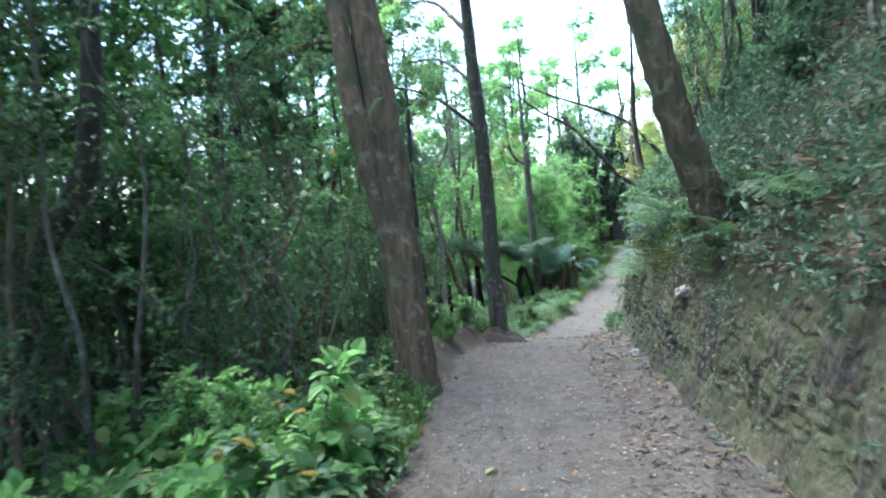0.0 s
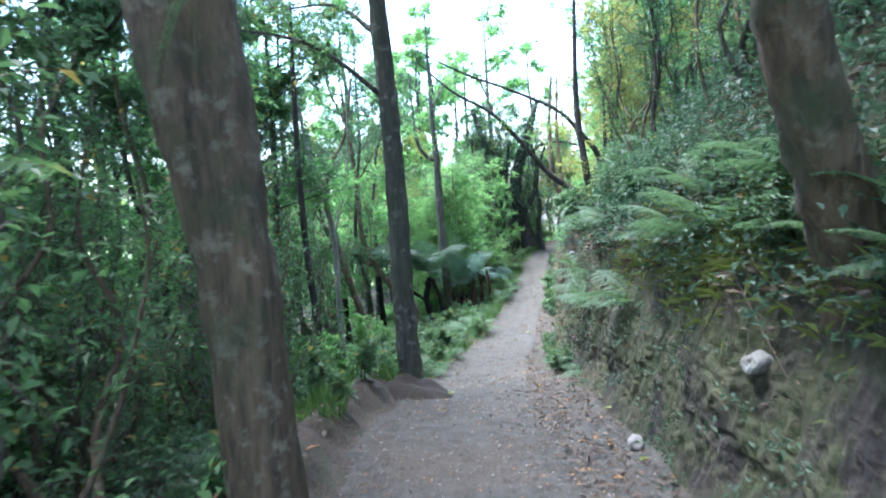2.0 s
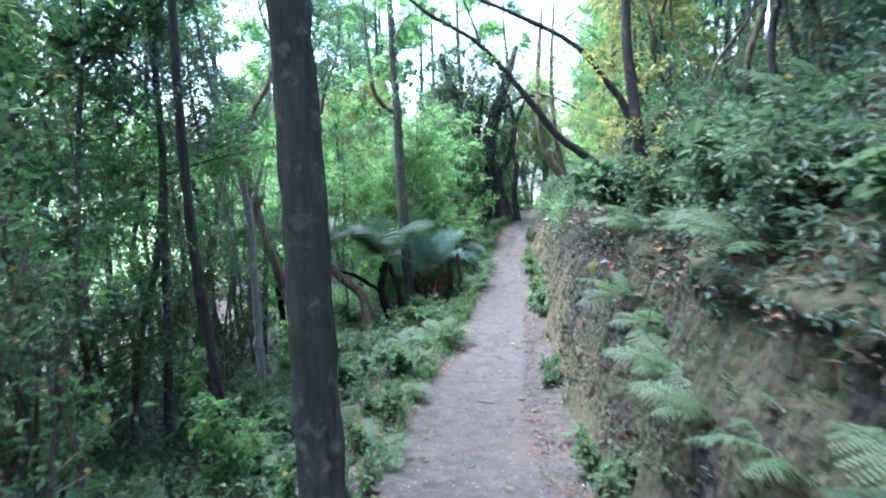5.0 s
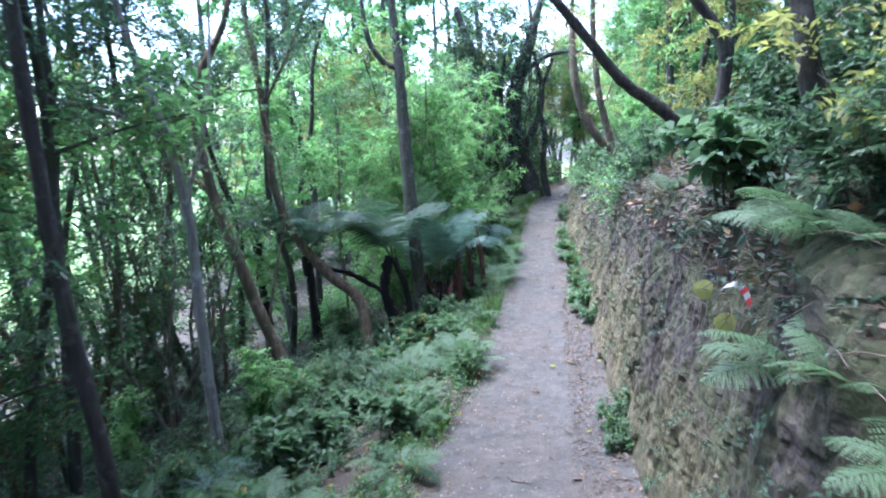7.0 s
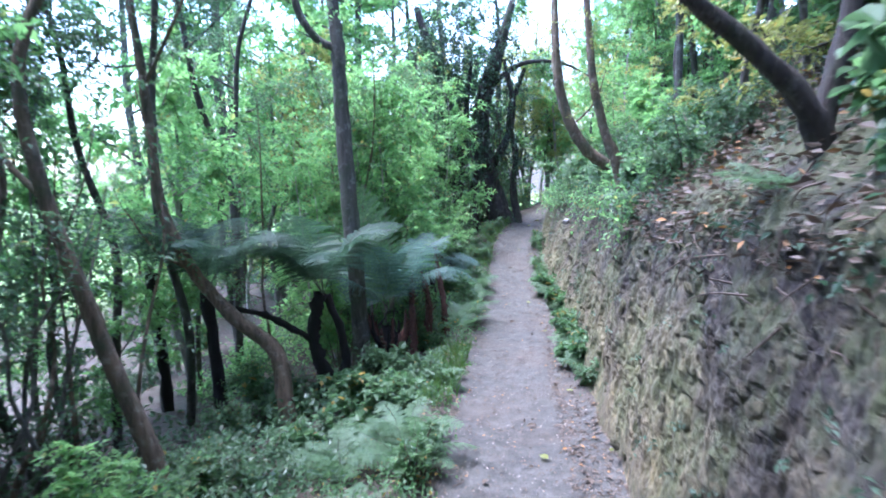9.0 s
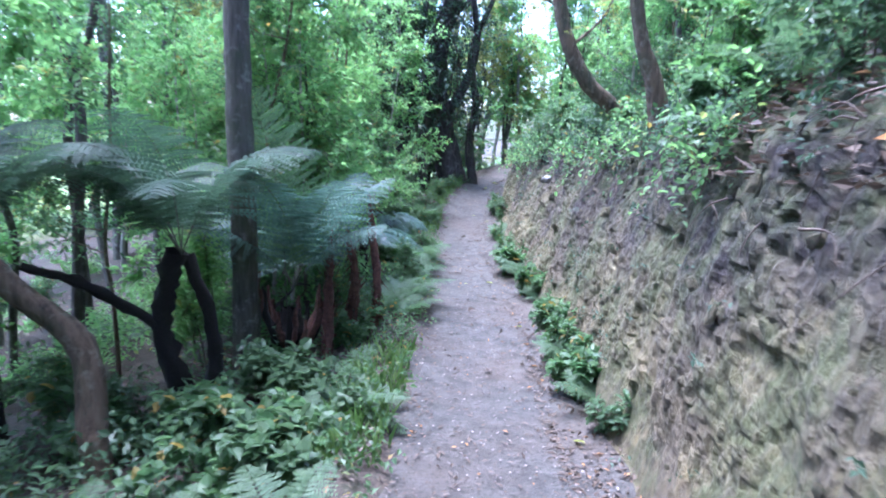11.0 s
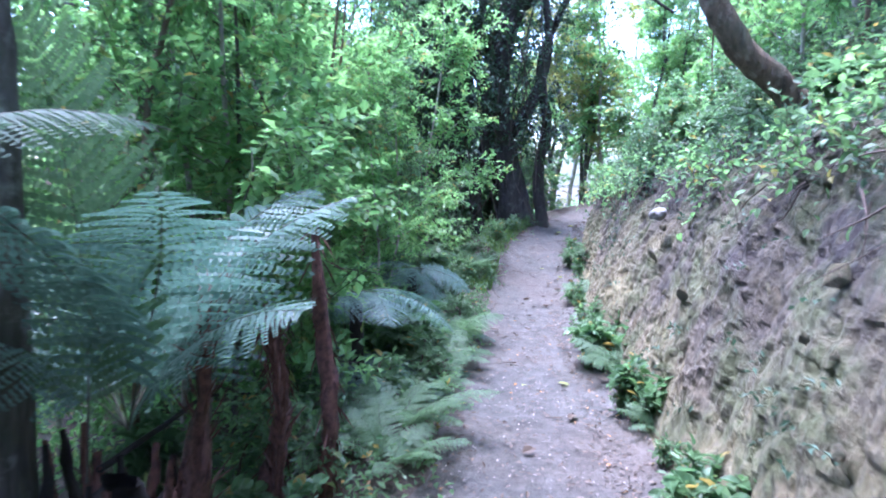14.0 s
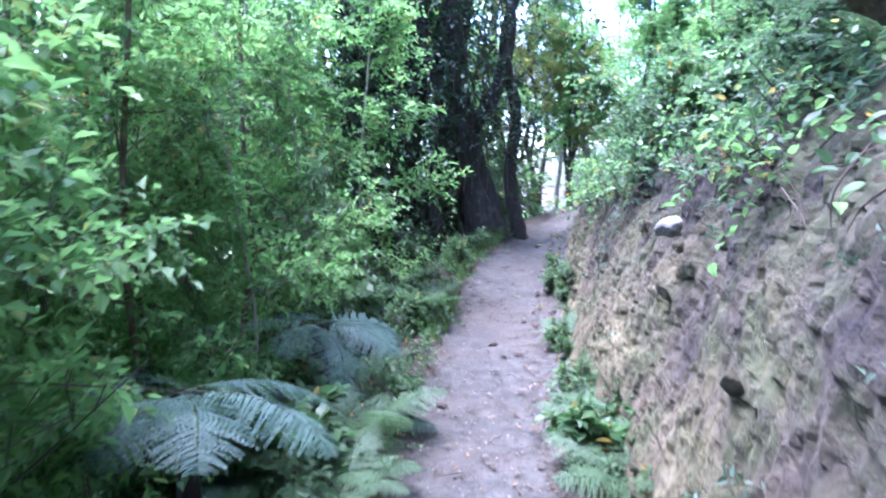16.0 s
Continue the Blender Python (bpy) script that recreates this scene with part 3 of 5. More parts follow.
def make_shrub(seed, height, spread, foliage, label, leaf=0.07, stems=7, per=9, ratio=0.55, broad=False, twigs=4, group="understorey shrubs", sprig=0.26, category="shrub", name="shrub"):
    rng = np.random.default_rng(seed)
    root = thing(name, (0, 0, 0), label, category, group)
    starts, ways = [], []
    for i in range(stems):
        a = rng.uniform(0, 2 * np.pi)
        r = spread * rng.uniform(0.15, 1.0)
        hgt = height * rng.uniform(0.55, 1.05)
        pts = [(0.03 * np.cos(a), 0.03 * np.sin(a), -0.12), (0.45 * r * np.cos(a), 0.45 * r * np.sin(a), hgt * 0.55), (r * np.cos(a + 0.3), r * np.sin(a + 0.3), hgt)]
        line = spline(pts, 6)
        part("stem", mesh_np("stem", *tube(line, (0.009, 0.006, 0.003), 5, rng), MAT["twig"], True), root)
        k = 6
        idx = rng.integers(len(line) // 3, len(line), k)
        starts.append(line[idx])
        ways.append(rng.normal(0, 1, (k, 3)) * [1, 1, 0.5] + [0.6 * np.cos(a), 0.6 * np.sin(a), 0.35])
    starts, ways = np.concatenate(starts), unit(np.concatenate(ways))
    s2 = np.repeat(starts, twigs, 0)
    w2 = np.repeat(ways, twigs, 0) + rng.normal(0, 0.5, (len(s2), 3))
    lv, tw = sprays(rng, s2, w2, sprig, per, leaf, ratio, broad, 0.75)
    part("foliage", mesh_np("foliage", *lv, MAT[foliage]), root)
    tagged(part("twig", mesh_np("twig", *tw, MAT["twig"]), root), kind="stuff")
    return root


def frond_mesh(seed, length, pinnae, width, rows, foliage, arch=0.5, droop=0.9, fine=True, rise=0.9):
    """One fern frond from the origin along +x: an arching stalk and pinnae to both sides, cut into leaflets."""
    rng = np.random.default_rng(seed)
    s = np.linspace(0, 1, 24)
    x = length * (s - 0.12 * s**2 * droop)
    z = length * (rise * 0.62 * s - arch * s**2 * 0.85)
    line = np.stack([x, 0.04 * length * np.sin(s * 3), z], -1)
    t = unit(np.gradient(line, axis=0))
    chunks = []
    f = 0.14 + 0.85 * (np.arange(pinnae) + 0.5) / pinnae
    for side in (-1.0, 1.0):
        at = np.stack([np.interp(f, s, line[:, k]) for k in range(3)], -1)
        tt = unit(np.stack([np.interp(f, s, t[:, k]) for k in range(3)], -1))
        out = np.cross(tt, [0, 0, 1.0]) * -side
        w = width * np.sin(np.pi * np.clip(f * 0.93 + 0.1, 0, 1)) ** 0.75 * rng.uniform(0.88, 1.08, pinnae) * (1.05 - f * 0.25)
        way = unit(out + 0.38 * tt + [0, 0, -0.10] + rng.normal(0, 0.05, (pinnae, 3)))
        nor = unit(np.cross(way, tt) * side + rng.normal(0, 0.08, (pinnae, 3)))
        nor = np.where(nor[:, 2:3] < 0, -nor, nor)
        if not fine:
            chunks.append(blades(at, way, nor, w, np.full(pinnae, length / pinnae * 1.0), False, 0.1, 0.2))
            continue
        g = (np.arange(rows) + 0.5) / rows
        pos = at[:, None] + way[:, None] * (w[:, None] * g)[..., None] + np.array([0, 0, -1.0]) * (w[:, None] * 0.2 * g**2)[..., None]
        sd = unit(np.cross(nor, way))
        ll = length / pinnae * 0.58 * (1 - 0.72 * g)[None, :] * np.ones((pinnae, 1))
        for q in (-1.0, 1.0):
            d = sd[:, None] * q + way[:, None] * 0.45 + 0 * pos
            chunks.append(blades(pos.reshape(-1, 3), d.reshape(-1, 3), np.repeat(nor, rows, 0), ll.ravel(), np.repeat(w, rows) / rows * 1.25, False, 0.05, 0.12))
    tv, tq = tube(line, (0.0026 * length + 0.001, 0.0008), 4)
    tt3 = np.concatenate([tq[:, [0, 1, 2]], tq[:, [0, 2, 3]]])
    v, fc = join(chunks + [(tv, tt3)])
    me = mesh_np("frond", v, fc, MAT[foliage])
    me.materials.append(MAT["stalk"])
    me.polygons.foreach_set("material_index", np.r_[np.zeros(len(fc) - len(tt3), np.int32), np.ones(len(tt3), np.int32)])
    return me


def make_fern(name, place, label, meshes, angles, tilt, category="fern", group="ferns", height=0.0, scale=1.0, sub=True, seed=0):
    """A rosette of fronds round a crown at place + height."""
    rng = np.random.default_rng(seed)
    root = thing(name, place, label, category, group)
    for a in angles:
        fr = part("frond", meshes[int(rng.integers(len(meshes)))], root)
        fr.matrix_local = Matrix.Translation((0, 0, height)) @ Matrix.Rotation(radians(a), 4, "Z") @ Matrix.Rotation(radians(tilt + rng.normal(0, 9)), 4, "Y") @ Matrix.Rotation(radians(rng.normal(0, 10)), 4, "X") @ Matrix.Scale(scale * rng.uniform(0.8, 1.12), 4)
    return root


def spread(base, places, seed, scales=(0.8, 1.25)):
    """Copies of a thing at places, turned and sized at random; the first place takes the thing itself."""
    rng = np.random.default_rng(seed)
    kinds = base if isinstance(base, list) else [base]
    for p in places:
        k = int(rng.integers(len(kinds)))
        s = rng.uniform(*scales)
        m = Matrix.Translation(p) @ Matrix.Rotation(rng.uniform(0, 6.28), 4, "Z") @ Matrix.Rotation(rng.normal(0, 0.06), 4, "X") @ Matrix.Scale(s, 4)
        if id(kinds[k]) in first:
            kinds[k].scale = (1, 1, 1)
            c = copy_thing(kinds[k], m)
            c.matrix_basis = m
        else:
            first[id(kinds[k])] = (kinds[k], m)


first = {}

# ---------------------------------------------------------------- trees that stand out
rng = np.random.default_rng(5)
V3 = Vector


def stem(points):
    return [tuple(p) for p in points]


make_tree("forked_tree", (0.15, 4.95, -0.3), [
    (stem([(0.17, 4.95, -0.5), (0.14, 4.95, 0.2), (0.10, 4.95, 0.9), (0.06, 4.97, 1.6), (-0.02, 5.0, 2.4), (-0.14, 5.05, 3.4), (-0.3, 5.1, 5.2)]), (0.20, 0.165, 0.15, 0.145, 0.13, 0.11, 0.07), 0),
    (stem([(0.10, 4.93, 0.5), (0.0, 4.90, 1.2), (-0.10, 4.87, 1.65), (-0.19, 4.88, 2.1), (-0.27, 4.95, 2.8), (-0.5, 5.1, 5.0)]), (0.12, 0.105, 0.10, 0.09, 0.08, 0.05), 0),
    (stem([(0.22, 4.93, -0.5), (0.20, 4.90, 0.2), (0.16, 4.88, 0.9), (0.12, 4.90, 1.5)]), (0.13, 0.10, 0.085, 0.06), 0),
    (stem([(-0.1, 5.05, 2.55), (-0.6, 5.6, 2.8), (-1.3, 6.2, 2.75)]), (0.03, 0.008), 26),
    (stem([(-0.2, 5.1, 3.6), (-0.7, 4.6, 4.3), (-1.3, 4.2, 4.7)]), (0.06, 0.015), 16),
    (stem([(0.2, 5.3, 4.2), (0.1, 6.3, 4.9), (0.0, 7.3, 5.2)]), (0.05, 0.015), 16),
], "redbark", "leaf", "thick two-stemmed tree with grey-brown bark beside the path", seed=3, sides=18)
make_tree("straight_tree", (0.94, 8.75, -0.4), [
    (stem([(1.0, 8.75, -0.75), (0.95, 8.76, -0.2), (0.93, 8.78, 0.5), (0.92, 8.8, 1.3), (0.9, 8.8, 2.1), (0.84, 8.82, 3.2), (0.75, 8.9, 5.5)]), (0.15, 0.112, 0.104, 0.10, 0.096, 0.09, 0.05), 0),
    (stem([(0.89, 8.8, 2.3), (0.2, 8.6, 2.8), (-0.7, 8.4, 2.95)]), (0.03, 0.008), 30),
    (stem([(0.86, 8.8, 2.9), (0.4, 9.4, 3.4), (-0.3, 9.9, 3.5)]), (0.03, 0.008), 26),
    (stem([(0.82, 8.82, 3.6), (0.4, 9.4, 4.2), (0.0, 10.2, 4.5)]), (0.04, 0.012), 14),
    (stem([(0.8, 8.85, 4.0), (0.9, 8.0, 4.6), (0.8, 7.2, 4.9)]), (0.04, 0.012), 14),
], "bark", "leaf", "straight grey tree trunk with pale lichen on an earth mound", seed=4, sides=14)
make_tree("leaning_tree", (2.5, 4.45, 0.6), [
    (stem([(2.68, 4.5, 0.45), (2.52, 4.45, 0.85), (2.33, 4.35, 1.25), (2.16, 4.25, 1.65), (2.02, 4.15, 2.1), (1.8, 4.1, 3.0), (1.5, 4.0, 4.8)]), (0.21, 0.15, 0.13, 0.12, 0.115, 0.10, 0.06), 0),
    (stem([(1.8, 4.1, 3.1), (2.4, 4.8, 3.9), (3.0, 5.6, 4.4)]), (0.05, 0.012), 18),
    (stem([(1.6, 4.0, 4.0), (0.9, 3.6, 4.6), (0.2, 3.4, 4.9)]), (0.05, 0.012), 18),
], "redbark", "leaf", "thick brown trunk leaning out over the path from the bank", seed=5, sides=14)
make_tree("slender_tree", (2.45, 19.7, -1.6), [
    (stem([(2.53, 19.7, -2.0), (2.5, 19.7, -1.0), (2.46, 19.7, 0.2), (2.42, 19.7, 1.2), (2.4, 19.7, 2.2), (2.4, 19.7, 2.6), (2.34, 19.72, 3.6), (2.3, 19.8, 5.5)]), (0.13, 0.11, 0.105, 0.10, 0.088, 0.085, 0.06, 0.03), 0),
    (stem([(2.38, 19.7, 2.55), (2.13, 19.68, 2.70), (1.93, 19.66, 3.05), (1.86, 19.66, 3.7), (1.8, 19.7, 4.8)]), (0.05, 0.045, 0.02), 10),
    (stem([(2.33, 19.75, 3.9), (2.7, 20.2, 4.5), (3.0, 20.8, 4.8)]), (0.03, 0.01), 14),
], "bark", "bright", "slender grey tree whose dark top forks", seed=6, sides=12)
make_tree("crooked_tree", (1.6, 18.3, -1.45), [
    (stem([(1.62, 18.25, -1.75), (1.57, 18.4, -1.35), (1.5, 18.5, -0.87), (1.1, 18.55, -0.5), (0.69, 18.6, 0.05), (0.42, 18.6, 0.75), (0.37, 18.6, 1.5), (0.33, 18.6, 2.25), (0.2, 18.7, 3.4), (0.1, 18.8, 4.6)]), (0.10, 0.095, 0.09, 0.075, 0.07, 0.06, 0.055, 0.05, 0.04, 0.02), 10),
    (stem([(0.69, 18.6, 0.05), (0.35, 18.5, 0.3), (0.1, 18.4, 0.75)]), (0.025, 0.008), 6),
    (stem([(0.35, 18.6, 2.0), (0.8, 18.3, 2.7), (1.1, 18.1, 3.3)]), (0.025, 0.008), 10),
], "redbark", "leaf", "crooked brown tree bent sharply near its foot", seed=7)
make_tree("bent_tree", (0.5, 17.1, -1.75), [
    (stem([(0.6, 17.1, -2.1), (0.5, 17.1, -1.4), (0.21, 17.1, -0.49), (0.0, 17.1, 0.26), (-0.16, 17.1, 0.87), (-0.29, 17.1, 1.74), (-0.15, 17.1, 2.36), (0.2, 17.1, 3.0), (0.4, 17.1, 4.2)]), (0.10, 0.085, 0.075, 0.07, 0.06, 0.05, 0.04, 0.02), 12),
    (stem([(-0.16, 17.1, 0.87), (-0.5, 17.2, 1.3), (-0.6, 17.3, 2.0)]), (0.035, 0.01), 8),
], "redbark", "deep", "thin brown tree leaning away from the path", seed=8)
make_tree("pale_tree", (0.0, 15.3, -1.4), [
    (stem([(0.0, 15.3, -1.9), (-0.04, 15.3, -0.9), (-0.05, 15.3, 0.0), (-0.06, 15.3, 0.73), (-0.17, 15.3, 1.5), (-0.32, 15.3, 2.05), (-0.5, 15.3, 2.8), (-0.7, 15.4, 4.2)]), (0.065, 0.055, 0.052, 0.05, 0.045, 0.035, 0.02), 8),
    (stem([(-0.17, 15.3, 1.5), (-0.5, 15.0, 1.75), (-1.0, 14.7, 1.95), (-1.4, 14.5, 2.4)]), (0.03, 0.01), 8),
    (stem([(-0.08, 15.3, 0.9), (0.12, 15.4, 1.5), (0.25, 15.5, 2.3), (0.3, 15.6, 3.2)]), (0.028, 0.01), 10),
], "palebark", "leaf", "thin pale-barked tree with kinked stem", seed=9)
make_tree("dark_tree", (-0.25, 13.0, -1.3), [
    (stem([(-0.2, 13, -1.8), (-0.24, 13, -0.7), (-0.36, 13, 0.5), (-0.41, 13, 1.6), (-0.42, 13, 2.8), (-0.4, 13.1, 4.6)]), (0.07, 0.06, 0.055, 0.05, 0.045, 0.02), 8),
], "darkbark", "deep", "dark slender tree trunk among undergrowth", seed=10)
make_tree("near_dark_tree", (-2.5, 4.0, -0.5), [
    (stem([(-2.6, 4.0, -0.9), (-2.52, 4.0, 0.1), (-2.42, 4.0, 0.75), (-2.28, 4.0, 1.1), (-1.95, 4.0, 1.55), (-1.82, 4.0, 2.2), (-1.76, 4.0, 3.0), (-1.7, 4.1, 4.4)]), (0.14, 0.12, 0.11, 0.10, 0.08, 0.07, 0.06, 0.03), 10),
    (stem([(-2.4, 4.0, 0.8), (-2.65, 4.0, 1.3), (-2.75, 4.1, 2.2), (-2.8, 4.2, 3.4)]), (0.07, 0.05, 0.02), 10),
], "darkbark", "leaf", "dark forked tree standing in broad-leaved undergrowth", seed=11)
make_tree("overhanging_tree", (4.5, 14.0, 0.95), [
    (stem([(4.75, 14.1, 0.75), (4.5, 14.0, 1.22), (4.17, 13.98, 1.52), (3.81, 13.96, 1.78), (3.5, 13.95, 2.15), (2.87, 13.95, 2.85), (2.2, 13.95, 3.25), (1.6, 14.0, 3.8)]), (0.10, 0.07, 0.055, 0.048, 0.042, 0.03, 0.022, 0.01), 8),
    (stem([(4.6, 14.05, 1.1), (4.75, 14.0, 1.95), (4.4, 14.0, 2.5), (4.0, 14.0, 2.9), (3.23, 14.0, 3.26), (2.4, 14.0, 3.58), (1.6, 14.0, 4.0)]), (0.06, 0.05, 0.035, 0.03, 0.02, 0.01), 10),
    (stem([(4.6, 14.05, 1.1), (4.9, 14.2, 2.0), (5.0, 14.4, 3.4)]), (0.05, 0.02), 14),
    (stem([(2.87, 13.95, 2.85), (2.75, 14.1, 3.3), (2.5, 14.3, 4.0)]), (0.02, 0.006), 6),
], "darkbark", "bright", "dark many-branched tree arching out over the path", seed=12, leaf_from=0.55)
make_tree("bank_tree", (3.85, 11.3, 0.75), [
    (stem([(3.85, 11.3, 0.6), (3.78, 11.3, 1.05), (3.67, 11.3, 1.45), (3.61, 11.3, 1.85), (3.55, 11.35, 2.6), (3.6, 11.4, 4.2)]), (0.07, 0.055, 0.05, 0.045, 0.02), 12),
], "darkbark", "yellow", "thin dark tree rooted at the bank's edge", seed=13)
make_tree("curved_tree", (6.75, 21.4, 0.8), [
    (stem([(6.95, 21.45, 0.75), (6.68, 21.4, 0.98), (6.3, 21.4, 1.26), (6.05, 21.4, 1.64), (5.91, 21.4, 2.04), (5.83, 21.4, 2.57), (5.85, 21.5, 3.6), (6.0, 21.6, 5.0)]), (0.12, 0.10, 0.09, 0.085, 0.08, 0.075, 0.05, 0.03), 6),
    (stem([(6.05, 21.4, 1.64), (6.4, 21.3, 2.0), (6.6, 21.3, 2.5)]), (0.02, 0.006), 6),
], "redbark", "yellow", "brown tree curving up out of the bank's edge", seed=14, leaf_from=0.6, sides=11)
make_tree("upright_bank_tree", (5.75, 19.05, 0.8), [
    (stem([(5.85, 19.05, 0.6), (5.76, 19.05, 1.0), (5.61, 19.05, 1.35), (5.53, 19.05, 1.63), (5.44, 19.05, 2.1), (5.4, 19.1, 3.2), (5.5, 19.2, 4.6)]), (0.10, 0.08, 0.06, 0.055, 0.05, 0.04, 0.02), 10),
], "redbark", "yellow", "thin brown tree on the bank's edge", seed=15, leaf_from=0.5)

# the old tree hung with vines at the bend
old = make_tree("old_tree", (6.4, 28.6, -0.5), [
    (stem([(6.85, 28.6, -0.8), (6.68, 28.6, 0.1), (6.45, 28.6, 1.0), (6.3, 28.6, 1.9), (6.4, 28.6, 2.8), (6.8, 28.6, 3.9), (7.3, 28.7, 5.4)]), (0.40, 0.28, 0.25, 0.24, 0.22, 0.17, 0.08), 16),
    (stem([(5.55, 28.7, -0.8), (5.6, 28.7, 0.5), (5.8, 28.7, 1.6), (5.65, 28.7, 2.6), (5.2, 28.8, 3.8), (4.8, 28.9, 5.2)]), (0.24, 0.19, 0.17, 0.15, 0.08), 18),
    (stem([(7.25, 28.5, -0.5), (7.1, 28.5, 0.5), (7.2, 28.5, 1.4), (7.05, 28.5, 2.4), (7.5, 28.5, 3.6)]), (0.12, 0.085, 0.08, 0.05), 18),
    (stem([(6.1, 28.4, -0.7), (6.0, 28.4, 0.4), (6.2, 28.4, 1.4), (5.9, 28.4, 2.4), (6.1, 28.5, 3.8)]), (0.13, 0.09, 0.08, 0.05), 12),
    (stem([(6.45, 28.6, 1.0), (6.9, 28.4, 1.7), (7.1, 28.3, 2.7), (6.9, 28.3, 3.8)]), (0.12, 0.09, 0.05), 16),
    (stem([(5.8, 28.7, 1.5), (5.2, 28.4, 2.0), (4.7, 28.3, 2.9), (4.6, 28.3, 4.0)]), (0.09, 0.07, 0.04), 18),
    (stem([(6.6, 28.6, 3.2), (7.4, 28.4, 3.7), (8.4, 28.3, 3.7), (9.2, 28.2, 3.3)]), (0.08, 0.05, 0.02), 16),
    (stem([(5.5, 28.7, 2.2), (4.9, 28.2, 2.9), (4.3, 27.9, 3.3)]), (0.06, 0.02), 16),
], "oldbark", "deep", "old dark tree with several trunks hung with vines at the bend", seed=16, sides=12)
for i in range(18):
    x0 = rng.uniform(5.3, 7.0)
    top = rng.uniform(2.0, 4.0)
    low = rng.uniform(-0.5, 1.0)
    yv = 28.55 - rng.uniform(0.1, 0.45)
    pts = np.array([(x0 + rng.normal(0, 0.2), yv, top), (x0 + rng.normal(0, 0.22), yv, (top * 2 + low) / 3), (x0 + rng.normal(0, 0.22), yv, (top + 2 * low) / 3), (x0 + rng.normal(0, 0.2), yv, low)]) - np.array(old.location)
    part("vine", mesh_np("vine", *tube(spline(pts, 5), (0.013, 0.009), 5, rng, 0.1), MAT["twig"], True), old)
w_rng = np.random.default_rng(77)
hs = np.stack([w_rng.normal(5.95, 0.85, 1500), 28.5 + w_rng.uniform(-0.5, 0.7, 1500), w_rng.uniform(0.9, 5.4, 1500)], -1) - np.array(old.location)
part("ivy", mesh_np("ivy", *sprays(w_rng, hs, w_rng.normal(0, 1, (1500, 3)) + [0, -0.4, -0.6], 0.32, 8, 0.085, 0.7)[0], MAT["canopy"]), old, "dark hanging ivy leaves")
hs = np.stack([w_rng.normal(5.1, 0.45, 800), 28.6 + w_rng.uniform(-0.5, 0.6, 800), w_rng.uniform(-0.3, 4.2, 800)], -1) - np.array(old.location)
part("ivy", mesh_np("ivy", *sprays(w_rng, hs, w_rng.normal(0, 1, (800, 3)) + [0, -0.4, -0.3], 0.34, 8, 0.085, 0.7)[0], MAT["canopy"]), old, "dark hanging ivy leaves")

# ---------------------------------------------------------------- ferns and tree ferns
FR_FINE = [frond_mesh(i, 1.0, 18, 0.26, 9, "fern", 0.62, 0.9, True, 0.95) for i in range(3)]
FR_SILVER = [frond_mesh(10 + i, 1.0, 22, 0.34, 12, "silver", 0.55, 0.9, True, 0.75) for i in range(3)]
FR_BIG = [frond_mesh(20 + i, 1.5, 26, 0.40, 12, "darkfern", 0.98, 0.9, True, 1.5) for i in range(3)]

# tree fern with black trunks
tf = make_fern("tree_fern", (2.05, 19.1, -1.75), "tree fern with black fibrous forked trunk and spreading crown", FR_BIG, [70, 95, 118, 140, 160, 180, 200, 222, 245, 268, 20, 330], -26, "tree fern", "tree ferns", 1.35, 0.95, seed=2)
for pts, rad in (([(0.05, 0, -0.4), (-0.02, 0, 0.3), (-0.14, 0.0, 0.8), (-0.12, 0.03, 1.1), (-0.03, 0.0, 1.38)], (0.12, 0.085, 0.065, 0.07, 0.08)), ([(0.08, 0, 0.0), (0.22, 0.05, 0.4), (0.2, 0.06, 0.8), (0.04, 0.02, 1.35)], (0.075, 0.05, 0.045)), ([(-0.12, 0.0, 0.8), (-0.6, -0.1, 1.15), (-1.0, -0.15, 1.3)], (0.04, 0.025))):
    part("trunk", mesh_np("trunk", *tube(spline(pts, 6), rad, 12, rng, 0.24), MAT["fibre"], True), tf)

for place, hgt, sd in (((0.75, 19.0, -2.0), 1.75, 71), ((-0.2, 20.6, -2.2), 2.0, 72)):
    side_fern = make_fern("tree_fern", place, "tree fern with dark green arching crown in the shade", FR_BIG, list(np.arange(0, 360, 33)), -22, "tree fern", "tree ferns", hgt, 0.95, seed=sd)
    part("trunk", mesh_np("trunk", *tube(spline([(0.1, 0, -0.3), (0.05, 0, hgt * 0.5), (0, 0, hgt)], 6), (0.09, 0.065, 0.07), 12, rng, 0.2), MAT["fibre"], True), side_fern)

